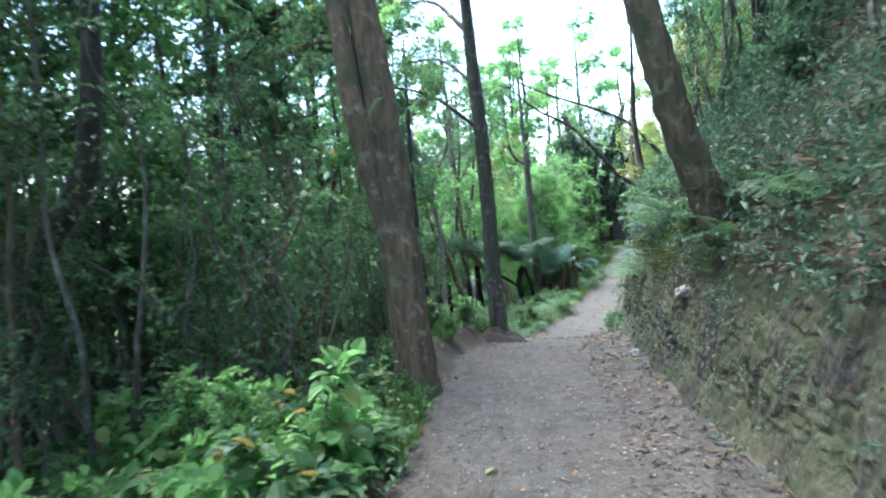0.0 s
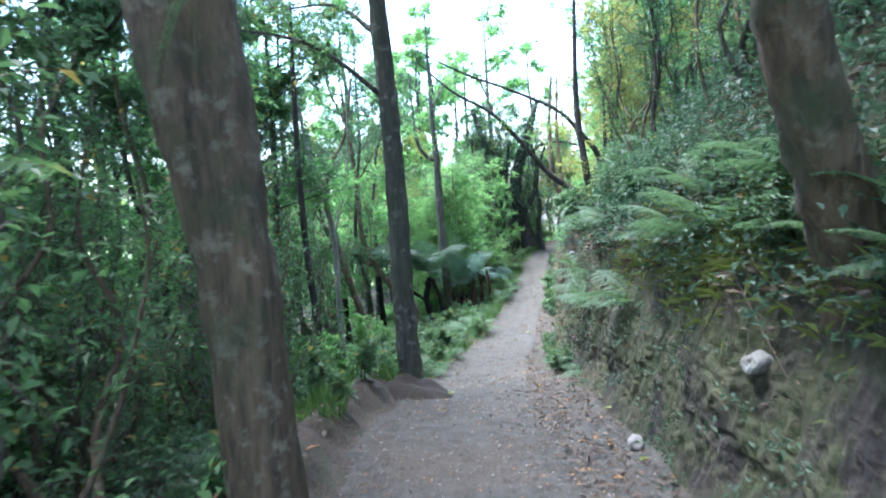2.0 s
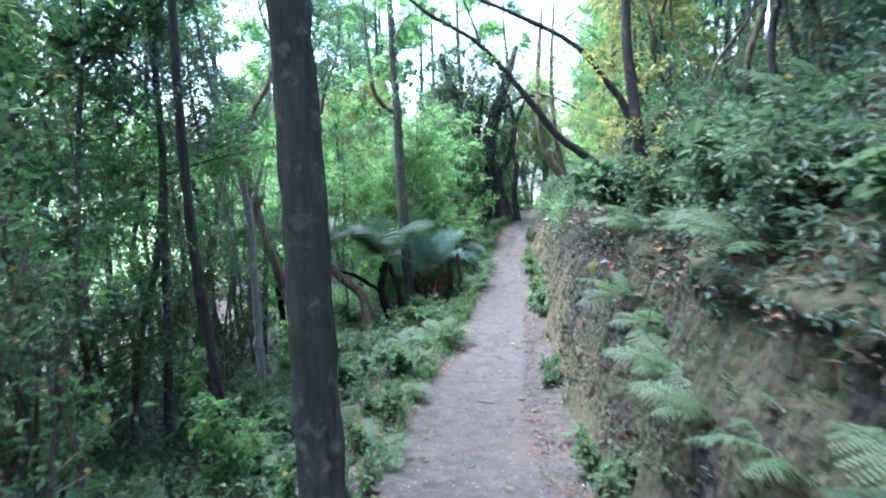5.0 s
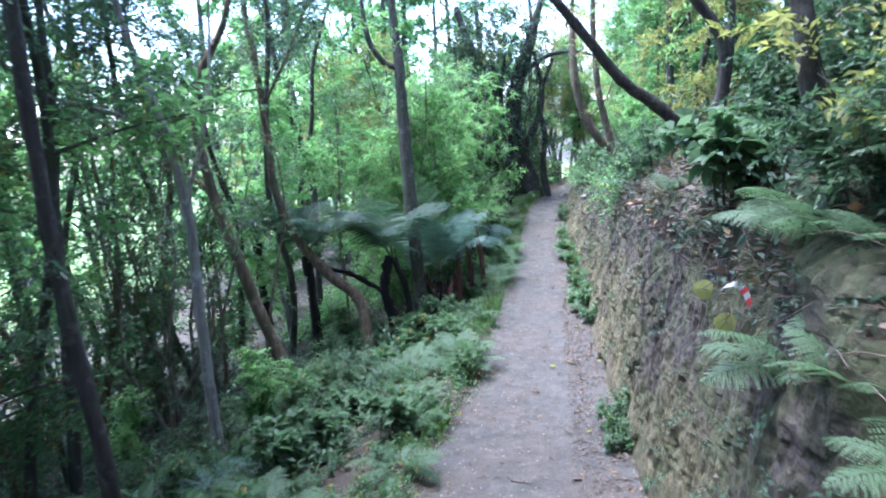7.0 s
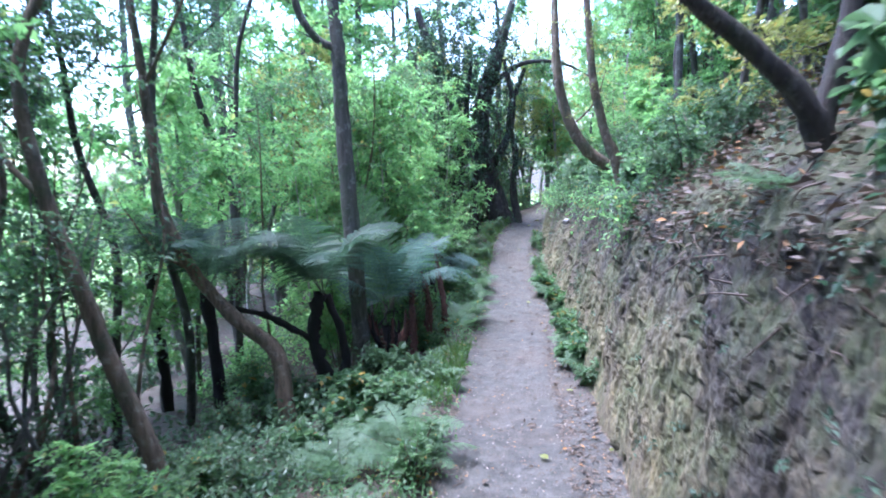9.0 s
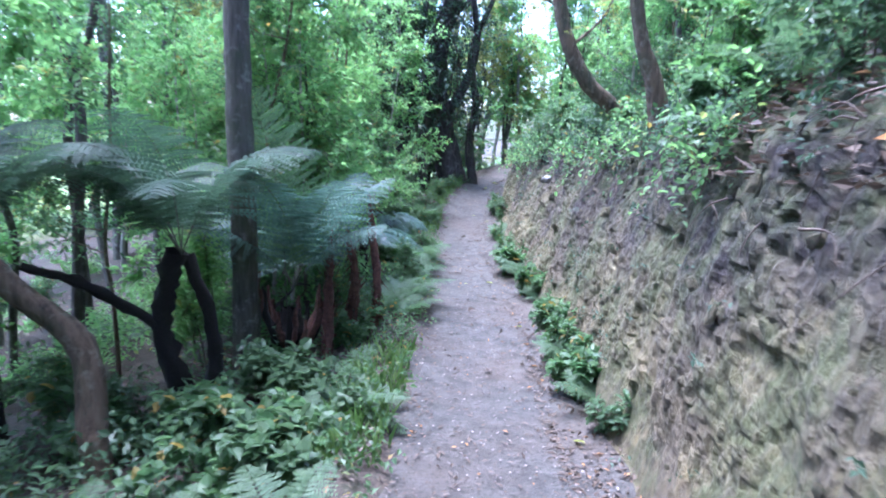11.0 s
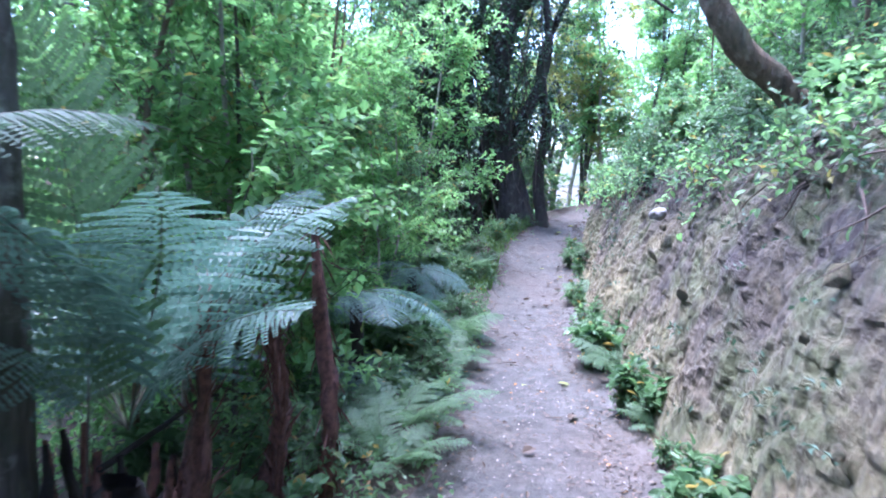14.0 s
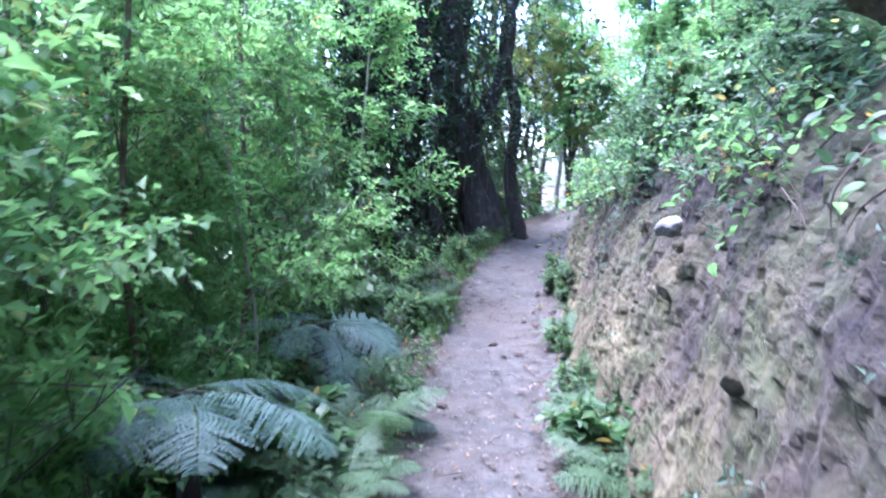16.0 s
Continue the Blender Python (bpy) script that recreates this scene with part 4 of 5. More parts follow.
# low tree fern with dead stalks round its foot
tf2 = make_fern("tree_fern", (2.9, 19.8, -1.4), "low tree fern with red-brown dead stalks and silvery fronds", FR_SILVER, [-35, 5, 40, 75, 110, 150, 195, 240, 290], -32, "tree fern", "tree ferns", 0.62, 1.4, seed=4)
part("trunk", mesh_np("trunk", *tube(spline([(-0.12, 0, -0.3), (-0.06, 0, 0.1), (-0.03, 0, 0.42)], 8), (0.2, 0.16, 0.13, 0.07), 14, rng, 0.25), MAT["fibre"], True), tf2)
for x0, x1, y0, z1, r in ((3.63, 3.6, 20.2, 0.0, 0.06), (3.34, 3.38, 20.2, -0.32, 0.055), (3.14, 3.19, 19.72, -0.28, 0.06), (3.48, 3.44, 20.1, -0.5, 0.035)):
    pts = np.array([(x0, y0 - 0.08, -1.55), ((x0 + x1) / 2 + 0.02, y0 - 0.05, -0.9), (x1, y0, z1)]) - np.array(tf2.location)
    line = spline(pts + rng.normal(0, 0.03, (3, 3)) * [1, 1, 0.3], 7)
    tv, tq = tube(line, (r * 0.9, r * 0.6, r * 0.62, r * 0.5, r * 0.32), 9, rng, 0.42)
    k = rng.integers(2, len(line), 110)
    away = unit(rng.normal(0, 1, (110, 3)) * [1, 1, 0.1])
    shreds = blades(line[k] + away * r * 0.4, away * 0.5 + rng.normal(0, 0.25, (110, 3)) + [0, 0, rng.choice([-0.9, 0.9])], away + 0.1, rng.uniform(0.05, 0.2, 110), 0.011, False, 0.1, 0.1)
    tri3 = np.concatenate([tq[:, [0, 1, 2]], tq[:, [0, 2, 3]]])
    part("dead_stalk", mesh_np("dead_stalk", *join([(tv, tri3), shreds]), MAT["stipe"], True), tf2, "ragged red-brown dead frond stalk")

for i in range(16):
    a = i * 2.4
    foot = np.array([-0.03 + 0.1 * np.cos(a), 0.1 * np.sin(a), 0.05 + 0.02 * (i % 5)])
    tip = foot + np.array([0.16 * np.cos(a), 0.16 * np.sin(a), 0.42 + 0.1 * np.sin(i * 1.7)])
    line = spline([foot, (foot + tip) / 2 + [0.05 * np.cos(a), 0.05 * np.sin(a), 0], tip], 4)
    part("frond_stub", mesh_np("frond_stub", *tube(line, (0.035, 0.025, 0.012), 6, rng, 0.3), MAT["stipe" if i % 3 else "fibre"], True), tf2)
# one tall frond with a black stalk stands up from its middle
upright = frond_mesh(33, 1.95, 24, 0.5, 14, "fern", 0.18, 0.2, True, 0.35)
tall_frond = part("frond", upright, tf2, "tall upright frond on a black stalk")
tall_frond.matrix_local = Matrix.Translation((-0.08, -0.22, 0.5)) @ Matrix.Rotation(radians(172), 4, "Z") @ Matrix.Rotation(radians(-78), 4, "Y") @ Matrix.Rotation(radians(80), 4, "X")
black = spline([(-0.08, -0.22, 0.35), (-0.08, -0.23, 0.9), (-0.12, -0.3, 1.45), (-0.34, -0.22, 2.1)], 8)
part("stalk", mesh_np("stalk", *tube(black, (0.016, 0.012, 0.006), 7, rng, 0.05), MAT["fibre"], True), tall_frond)
tall_frond.children[0].matrix_local = tall_frond.matrix_local.inverted()
for place, hgt, sc, sd in (((3.85, 22.25, -1.55), 0.95, 0.85, 61), ((4.45, 23.8, -1.45), 0.85, 0.8, 63)):
    lf = make_fern("silver_fern", place, "silvery fern with level drooping fronds on a short dark stem", FR_SILVER, [-75, -30, 15, 60, 120, 190, 250], 6, "fern", "silvery ferns", hgt, sc, seed=sd)
    part("trunk", mesh_np("trunk", *tube(spline([(0, 0, -0.2), (0.03, 0.0, hgt * 0.5), (0, 0, hgt)], 6), (0.07, 0.05, 0.045), 9, rng, 0.16), MAT["fibre"], True), lf)
HANG = frond_mesh(50, 0.62, 20, 0.075, 6, "fern", 1.5, 0.9, True, 0.5)
hf = thing("hanging_fern", (0.10, 4.78, 2.1), "small fern with drooping fronds growing on a tree trunk", "fern", "ferns")
for a, sc in ((176, 1.0), (200, 0.8), (-15, 0.6)):
    part("frond", HANG, hf).matrix_local = Matrix.Rotation(radians(a), 4, "Z") @ Matrix.Diagonal((0.5 * sc, sc, sc, 1))
kinds = []
for i in range(3):
    kinds.append(make_fern("fern", (0, 0, 0), "green ground fern with arching fronds", FR_FINE, list(np.arange(0, 360, 51) + 9 * i), -6 - 8 * i, scale=0.62, seed=30 + i))
silver_kinds = [make_fern("fern", (0, 0, 0), "silvery ground fern with broad drooping fronds", FR_SILVER, list(np.arange(0, 360, 60) + 13 * i), 0, group="silvery ferns", scale=0.72, seed=40 + i) for i in range(2)]

fr = np.random.default_rng(91)
places = [down_slope(y, u, 0.02) for y, u in zip(fr.uniform(5, 27, 36), fr.uniform(0.45, 4.0, 36))]
places += [up_slope(y, r, 0.05) for y, r in zip(np.r_[fr.uniform(3, 13, 46), fr.uniform(13, 27, 24)], 0.02 + 2.2 * fr.random(70) ** 1.5)]
places += [V3((edge_right(y) + o, y, float(path_z(y)) + 0.02)) for y, o in ((9.9, 0.25), (8.6, 0.28), (11.2, 0.2), (18.7, 0.05), (18.95, 0.0), (19.4, 0.1), (20.9, 0.12), (22.0, 0.15), (22.4, 0.22), (22.8, 0.2), (24.7, 0.1), (17.9, 0.1))]
places += [V3(p) for p in ((3.15, 9.95, 0.3), (3.0, 9.3, 0.15), (3.3, 10.5, 0.35), (2.9, 8.7, 0.1), (3.45, 11.0, 0.25), (2.75, 7.9, 0.25), (2.6, 6.9, 0.4))]
places += [down_slope(y, u, 0.02) for y, u in zip(fr.uniform(11, 26, 20), fr.uniform(0.12, 0.55, 20))]
spread(kinds, places, 92, (0.6, 1.15))
places = [V3(p) for p in ((0.95, 16.15, -1.75), (1.2, 17.0, -1.7), (4.35, 22.5, -1.25), (4.15, 22.1, -1.3), (0.2, 14.2, -1.6), (4.6, 23.4, -1.2), (1.9, 16.9, -1.55), (0.8, 14.9, -1.7))]
spread(silver_kinds, places, 93, (0.8, 1.2))

# ---------------------------------------------------------------- the forest on both sides
saplings = [
    make_sapling(101, 4.6, 1.0, "bark", "leaf", "slender grey-brown forest tree with small glossy leaves", 0.075, 7),
    make_sapling(102, 5.2, 1.1, "darkbark", "deep", "slender dark forest tree with small shaded leaves", 0.075, 7),
    make_sapling(103, 3.8, 0.8, "redbark", "leaf", "thin brown forest tree with leafy side branches", 0.069, 7, low=0.12),
    make_sapling(104, 5.6, 1.2, "bark", "bright", "slender forest tree with light green leaves", 0.088, 7, low=0.3),
    make_sapling(105, 3.0, 0.7, "palebark", "bright", "thin pale sapling with light green leaves", 0.094, 7, low=0.15, ratio=0.6, radius=0.02),
]
poles = [
    make_sapling(121, 5.5, 0.9, "darkbark", "deep", "bare dark pole-like tree with leaves high up", 0.06, 6, low=0.5, radius=0.036, bend=0.35, name="pole_tree"),
    make_sapling(122, 5.0, 0.8, "bark", "deep", "bare grey pole-like tree with leaves high up", 0.06, 6, low=0.5, radius=0.03, bend=0.55, name="pole_tree"),
    make_sapling(123, 4.6, 0.8, "redbark", "leaf", "bare brown crooked tree with leaves high up", 0.06, 6, low=0.5, radius=0.03, bend=0.55, name="pole_tree"),
]
# trees of the open places, with the light there put into their leaf colour
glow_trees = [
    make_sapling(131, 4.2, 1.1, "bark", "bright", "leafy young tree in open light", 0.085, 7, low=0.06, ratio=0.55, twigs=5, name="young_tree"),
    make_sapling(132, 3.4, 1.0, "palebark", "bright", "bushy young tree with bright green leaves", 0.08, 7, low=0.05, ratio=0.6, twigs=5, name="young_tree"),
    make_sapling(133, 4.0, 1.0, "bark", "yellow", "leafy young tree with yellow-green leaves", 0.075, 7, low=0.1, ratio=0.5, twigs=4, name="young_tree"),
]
open_saplings = [
    make_sapling(181, 3.4, 0.65, "palebark", "bright", "thin sapling with bright green leaves", 0.075, 7, 8, 0.10, 0.12, 0.016, ratio=0.55, twigs=5),
    make_sapling(182, 3.0, 0.6, "bark", "bright", "thin upright sapling with fresh green leaves", 0.075, 7, 8, 0.1, 0.15, 0.015, ratio=0.6, twigs=5),
    make_sapling(183, 3.8, 0.7, "redbark", "leaf", "thin sapling with glossy green leaves", 0.066, 7, 7, 0.2, 0.12, 0.018, ratio=0.5, twigs=3),
]
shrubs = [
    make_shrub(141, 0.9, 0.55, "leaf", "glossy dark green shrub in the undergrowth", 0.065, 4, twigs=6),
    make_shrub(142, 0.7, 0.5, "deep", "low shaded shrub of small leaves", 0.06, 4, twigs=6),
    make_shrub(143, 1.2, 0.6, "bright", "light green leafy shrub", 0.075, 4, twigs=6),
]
broad_shrubs = [
    make_shrub(151, 0.55, 0.38, "leaf", "low plant with broad glossy leaves", 0.12, 4, 5, 0.75, True, 3, "broad-leaved plants", 0.16, "plant", "broad_leaved_plant"),
    make_shrub(152, 0.75, 0.42, "fern", "broad-leaved fresh green plant beside the path", 0.14, 4, 5, 0.8, True, 3, "broad-leaved plants", 0.18, "plant", "broad_leaved_plant"),
]
herbs = [
    make_shrub(161, 0.28, 0.2, "fern", "small green weed at the foot of the bank", 0.05, 2, 6, 0.6, True, 4, "small weeds", 0.1, "plant", "weed"),
    make_shrub(162, 0.34, 0.22, "leaf", "small dark green weed at the path's edge", 0.055, 2, 6, 0.5, True, 4, "small weeds", 0.11, "plant", "weed"),
]

lr = np.random.default_rng(301)


def scatter_left(n, y0, y1, u0, u1, clear=0.0):
    out = []
    while len(out) < n:
        y, u = lr.uniform(y0, y1), u0 + (u1 - u0) * lr.random() ** 1.3
        if all((edge_left(y) - u - q[0]) ** 2 + (y - q[1]) ** 2 > clear**2 for q in out):
            out.append(down_slope(y, u, 0.03))
    return out


spread(poles, scatter_left(12, 1.5, 9, 3.0, 8.0, 0.45) + scatter_left(20, 9, 20, 3.6, 8.0, 0.5) + scatter_left(4, 20, 27, 3.5, 9, 0.6), 302, (1.1, 1.6))
spread(saplings, scatter_left(13, 2.5, 9, 3.0, 8.0, 0.5) + scatter_left(24, 9, 18, 3.2, 10.0, 0.5) + scatter_left(5, 19, 28, 4, 9, 0.6) + [up_slope(y, r, 0.1) for y, r in zip(lr.uniform(19, 26, 8), lr.uniform(0.6, 5.5, 8))], 303, (0.85, 1.45))
# dark-leaved kind only: the slope's shade is put into the leaf colour
spread(saplings[1:2], [up_slope(y, r, 0.1) for y, r in zip(lr.uniform(2.5, 11, 13), lr.uniform(0.6, 4.0, 13))], 322, (0.7, 1.3))
spread([glow_trees[2]], [up_slope(y, r, 0.1) for y, r in zip(lr.uniform(11, 20, 13), lr.uniform(0.7, 3.5, 13))], 323, (0.6, 1.0))
spread(glow_trees, [V3((x, y, ground_z(x, y) - 0.05)) for x, y in zip(lr.uniform(0.8, 3.9, 12), lr.uniform(25, 31, 12))]
       + [V3((x, y, ground_z(x, y) - 0.05)) for x, y in zip(lr.uniform(8.6, 12, 9), lr.uniform(30.5, 34, 9))]
       + [up_slope(y, r, 0.1) for y, r in zip(lr.uniform(20, 29, 10), lr.uniform(1.5, 4, 10))]
       + [down_slope(y, u, 0.1) for y, u in zip(lr.uniform(0, 20, 26), lr.uniform(9.5, 14, 26))], 304, (0.75, 1.35))
spread(open_saplings, [down_slope(y, u, 0.05) for y, u in zip(np.r_[lr.uniform(20.8, 23.4, 14), lr.uniform(23.4, 27.0, 10)], np.r_[lr.uniform(0.9, 3.4, 14), lr.uniform(0.8, 3.2, 10)])]
       + [up_slope(y, r, 0.1) for y, r in zip(lr.uniform(20, 28, 9), lr.uniform(0.5, 2.5, 9))], 311, (0.75, 1.2))
spread(glow_trees, [V3((x, y, ground_z(x, y) - 0.1)) for x, y in ((4.6, 30.4), (5.6, 31.0), (6.7, 31.4), (8.6, 32.2), (9.8, 32.4), (4.4, 33.0), (5.2, 32.2), (6.2, 32.0), (7.4, 34.0), (9.2, 34.4), (7.6, 31.6), (8.2, 33.0), (7.0, 32.8))], 315, (0.9, 1.35))
spread(glow_trees, [down_slope(y, u, 0.1) for y, u in ((22.0, 4.6), (23.5, 5.6), (25.0, 4.4), (26.5, 5.6), (21.0, 6.2), (27.5, 4.0), (18.5, 4.2), (20.2, 3.8), (16.5, 5.0))] + [up_slope(y, r, 0.1) for y, r in ((24.5, 2.2), (26.5, 2.8), (28.5, 2.0), (22.0, 3.4))], 312, (1.0, 1.4))
spread(shrubs, scatter_left(28, 2.0, 10, 2.2, 7.5, 0.3) + scatter_left(42, 10, 20, 1.5, 7.5, 0.3) + scatter_left(20, 20, 28, 0.8, 6, 0.3) + [up_slope(y, r, 0.08) for y, r in zip(lr.uniform(14, 28, 44), 0.05 + 3.5 * lr.random(44) ** 1.4)], 305, (0.5, 1.1))
# again the dark-leaved kind, shade put into the colour on the near slope
spread(shrubs[1:2], [up_slope(y, r, 0.08) for y, r in zip(lr.uniform(1.5, 14, 44), 0.05 + 3.5 * lr.random(44) ** 1.4)], 317, (0.5, 1.2))
spread(shrubs[:2], [V3((x, y, ground_z(x, y) - 0.1)) for x, y in ((4.6, 29.4), (5.2, 29.6), (5.9, 29.4), (6.5, 29.7), (7.2, 30.0), (5.5, 30.0), (6.9, 29.5), (4.9, 30.6), (5.6, 30.8), (6.3, 30.9), (7.0, 31.0), (7.6, 31.0), (4.2, 30.2))], 318, (1.5, 2.4))
lush = make_shrub(153, 0.75, 0.42, "bright", "broad-leaved bright green plant under the trees", 0.13, 4, 5, 0.8, True, 3, "broad-leaved plants", 0.18, "plant", "broad_leaved_plant")
spread([lush, broad_shrubs[0]], scatter_left(30, 1.9, 4.5, 0.3, 3.4, 0.3), 319, (0.55, 1.0))
spread(saplings[1:2], [V3((x, y, ground_z(x, y) - 0.1)) for x, y in ((4.9, 29.5), (5.5, 30.0), (5.2, 28.9))], 326, (0.8, 1.0))
spread(saplings[:3], scatter_left(5, 4.0, 9.0, 4.0, 7.0, 0.6), 320, (1.1, 1.5))
spread(broad_shrubs, scatter_left(40, 9.5, 27, 0.45, 2.6, 0.3) + [up_slope(y, r, 0.05) for y, r in zip(lr.uniform(7, 27, 14), lr.uniform(0.0, 1.2, 14))], 306, (0.5, 0.95))
spread(broad_shrubs, [V3((x, y, ground_z(x, y) - 0.03)) for x, y in ((1.9, 17.2), (2.3, 17.5), (2.55, 18.0), (2.7, 17.3), (2.2, 18.2), (2.75, 18.6))], 324, (0.6, 0.85))
spread([lush, shrubs[2]], [V3((x, y, ground_z(x, y) - 0.03)) for x, y in ((-0.9, 2.3), (-1.35, 2.9), (-0.55, 2.0), (-1.7, 3.3), (-0.3, 2.5), (-1.1, 3.5), (-2.0, 4.0), (-0.7, 3.0))], 325, (0.5, 0.75))
spread([broad_shrubs[0]], [V3((edge_right(y) + u, y, float(path_z(y)))) for y, u in ((18.15, 0.12), (18.4, 0.0), (18.55, 0.14), (19.35, 0.05), (19.5, -0.04), (21.1, 0.1), (22.3, 0.06))], 313, (0.5, 0.85))
spread(herbs, [V3((edge_left(y) - u, y, float(left_z(u, y)) - 0.02)) for y, u in zip(lr.uniform(2.5, 28, 34), lr.uniform(0.1, 0.55, 34))]
       + [V3((edge_right(y) + u, y, float(path_z(y)))) for y, u in zip(np.clip(lr.choice([8.8, 10, 13.5, 18.4, 19.0, 19.6, 20.8, 22.2, 22.6, 24.4, 26.0], 40) + lr.normal(0, 0.5, 40), 8, 28), lr.uniform(-0.14, 0.12, 40))], 307, (0.6, 1.3))


def make_thicket(seed, height, foliage, label):
    """A tangle of thin crooked bare stems with few leaves, at the origin."""
    rng = np.random.default_rng(seed)
    root = thing("thicket", (0, 0, 0), label, "shrub", "tangled thickets")
    starts = []
    for i in range(7):
        a = rng.uniform(0, 6.28)
        k = 7
        walk_xy = np.cumsum(rng.normal(0, 0.13, (k, 2)), 0) + np.outer(np.linspace(0, 1, k), [np.cos(a), np.sin(a)]) * rng.uniform(0.2, 0.9)
        zz = np.linspace(-0.15, height * rng.uniform(0.7, 1.1), k)
        line = spline(np.c_[walk_xy + rng.normal(0, 0.08, 2), zz], 5)
        part("stem", mesh_np("stem", *tube(line, (rng.uniform(0.018, 0.038), 0.015, 0.006), 6, rng, 0.1), MAT["stembark" if i % 3 else "redbark"], True), root)
        starts.append(line[rng.integers(len(line) // 4, len(line), 10)])
    starts = np.concatenate(starts)
    s2 = np.repeat(starts, 3, 0)
    w2 = rng.normal(0, 1, (len(s2), 3)) + [0, 0, 0.2]
    lv, tw = sprays(rng, s2, w2, 0.42, 8, 0.066, 0.52)
    part("foliage", mesh_np("foliage", *lv, MAT[foliage]), root)
    tagged(part("twig", mesh_np("twig", *tw, MAT["twig"]), root), kind="stuff")
    return root


thickets = [make_thicket(191, 2.6, "leaf", "tangle of thin crooked brown stems with few leaves"), make_thicket(192, 3.2, "deep", "tall tangle of crooked thin stems in the shade"), make_thicket(193, 2.2, "leaf", "low tangle of bent bare stems")]
spread(thickets, scatter_left(6, 2.8, 4.6, 2.0, 4.5, 0.5) + scatter_left(24, 4.6, 10.5, 1.3, 5.5, 0.5) + scatter_left(16, 10, 19, 3.6, 7.5, 0.5) + [up_slope(y, r, 0.1) for y, r in ((3.5, 0.9), (5.2, 1.4), (7.0, 0.8), (8.8, 1.5), (10.4, 1.0), (12.6, 1.2), (2.5, 2.0), (6.2, 2.5))], 314, (0.8, 1.25))
# far trees that close the view, beyond the bend, behind the walker and up the slope
far = [V3((x, y, ground_z(x, y) - 0.1)) for x, y in zip(lr.uniform(-9, 6, 9), lr.uniform(32, 40, 9))]
far += [V3((x, y, ground_z(x, y) - 0.1)) for x, y in zip(lr.uniform(10, 20, 10), lr.uniform(24, 40, 10))]
far += [V3((x, y, ground_z(x, y) - 0.1)) for x, y in zip(lr.uniform(-7, -1.5, 8), lr.uniform(-8, 1, 8))]
far += [V3((x, y, ground_z(x, y) - 0.1)) for x, y in zip(lr.uniform(4, 9, 8), lr.uniform(-8, 3, 8))]
spread(saplings + glow_trees, far, 308, (1.1, 1.9))
spread(glow_trees, [V3((x, y, ground_z(x, y) - 0.1)) for x, y in zip(np.r_[lr.uniform(-4, 4, 7), lr.uniform(10, 16, 6)], lr.uniform(32, 40, 13))], 310, (1.7, 2.4))

# tall trees whose crowns roof the wood, mostly unseen and added to block light
tall = [make_sapling(171, 9.5, 4.4, "bark", "leaf", "tall forest tree with a wide crown", 0.14, 12, 10, 0.46, 0.12, 0.09, ratio=0.62, twigs=6, name="tall_tree", leafy=24),
        make_sapling(172, 10.0, 4.6, "darkbark", "deep", "tall dark forest tree with a wide crown", 0.14, 12, 10, 0.46, 0.1, 0.09, ratio=0.62, twigs=6, name="tall_tree", leafy=24)]
spread(tall, [down_slope(y, u, 0.1) for y, u in ((-1.0, 4.0), (4.0, 6.0), (6.8, 5.0), (8.6, 3.6), (11.0, 4.4), (14.0, 4.6), (-3, 2.6), (-5, 2.2), (-7, 3.0), (-9, 2.4), (-2, 7.0))]
       , 309, (0.85, 1.15))
# added trees: unseen thick crowns, also behind the start, shade path and bank
shade_tree = make_sapling(174, 9.0, 4.6, "darkbark", "canopy", "tall dark tree added on the slope, its thick crown blocking light", 0.23, 12, 10, 0.5, 0.1, 0.12, ratio=0.7, twigs=7, name="tall_tree", leafy=32)
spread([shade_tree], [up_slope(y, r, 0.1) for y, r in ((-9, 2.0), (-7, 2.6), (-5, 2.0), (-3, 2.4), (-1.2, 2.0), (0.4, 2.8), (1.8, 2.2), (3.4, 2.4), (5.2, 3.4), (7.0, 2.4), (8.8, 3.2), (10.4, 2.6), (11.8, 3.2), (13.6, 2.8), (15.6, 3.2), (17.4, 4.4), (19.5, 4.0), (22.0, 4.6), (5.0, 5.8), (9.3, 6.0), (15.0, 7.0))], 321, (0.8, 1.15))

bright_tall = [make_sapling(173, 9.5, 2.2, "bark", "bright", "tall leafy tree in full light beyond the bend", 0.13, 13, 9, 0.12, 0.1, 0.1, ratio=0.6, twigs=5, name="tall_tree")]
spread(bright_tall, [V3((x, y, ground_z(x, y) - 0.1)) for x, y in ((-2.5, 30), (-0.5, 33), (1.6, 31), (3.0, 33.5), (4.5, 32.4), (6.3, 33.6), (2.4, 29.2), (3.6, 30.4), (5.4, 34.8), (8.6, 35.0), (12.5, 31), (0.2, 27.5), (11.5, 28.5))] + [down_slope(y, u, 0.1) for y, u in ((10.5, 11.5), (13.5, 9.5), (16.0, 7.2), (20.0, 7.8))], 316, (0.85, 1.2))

# each first plant of a kind goes to its own place
for ob, m in list(first.values()):
    ob.matrix_basis = m

# ---------------------------------------------------------------- litter, roots and small things
kr = np.random.default_rng(400)


def bank_point(v, y):
    """A place on the bank's face (v in 0..1) or just above it."""
    o, r = right_rise(v, y)
    return np.array([np.interp(y, YS, RIGHT) + o, y, path_z(y) + r])


def scraps(name, base, mat, size, label, ratio=0.5, tilt=0.25, kind="stuff", category="leaf litter"):
    n = len(base)
    way = kr.normal(0, 1, (n, 3)) * [1, 1, 0.15]
    up = kr.normal(0, tilt, (n, 3)) + [0, 0, 1]
    ln = kr.uniform(*size, n)
    v, f = blades(base, way, up, ln, ln * ratio * kr.uniform(0.6, 1.2, n), False, 0.25, -0.1)
    return tagged(new(name, mesh_np(name, v, f, MAT[mat])), label, category, kind=kind)


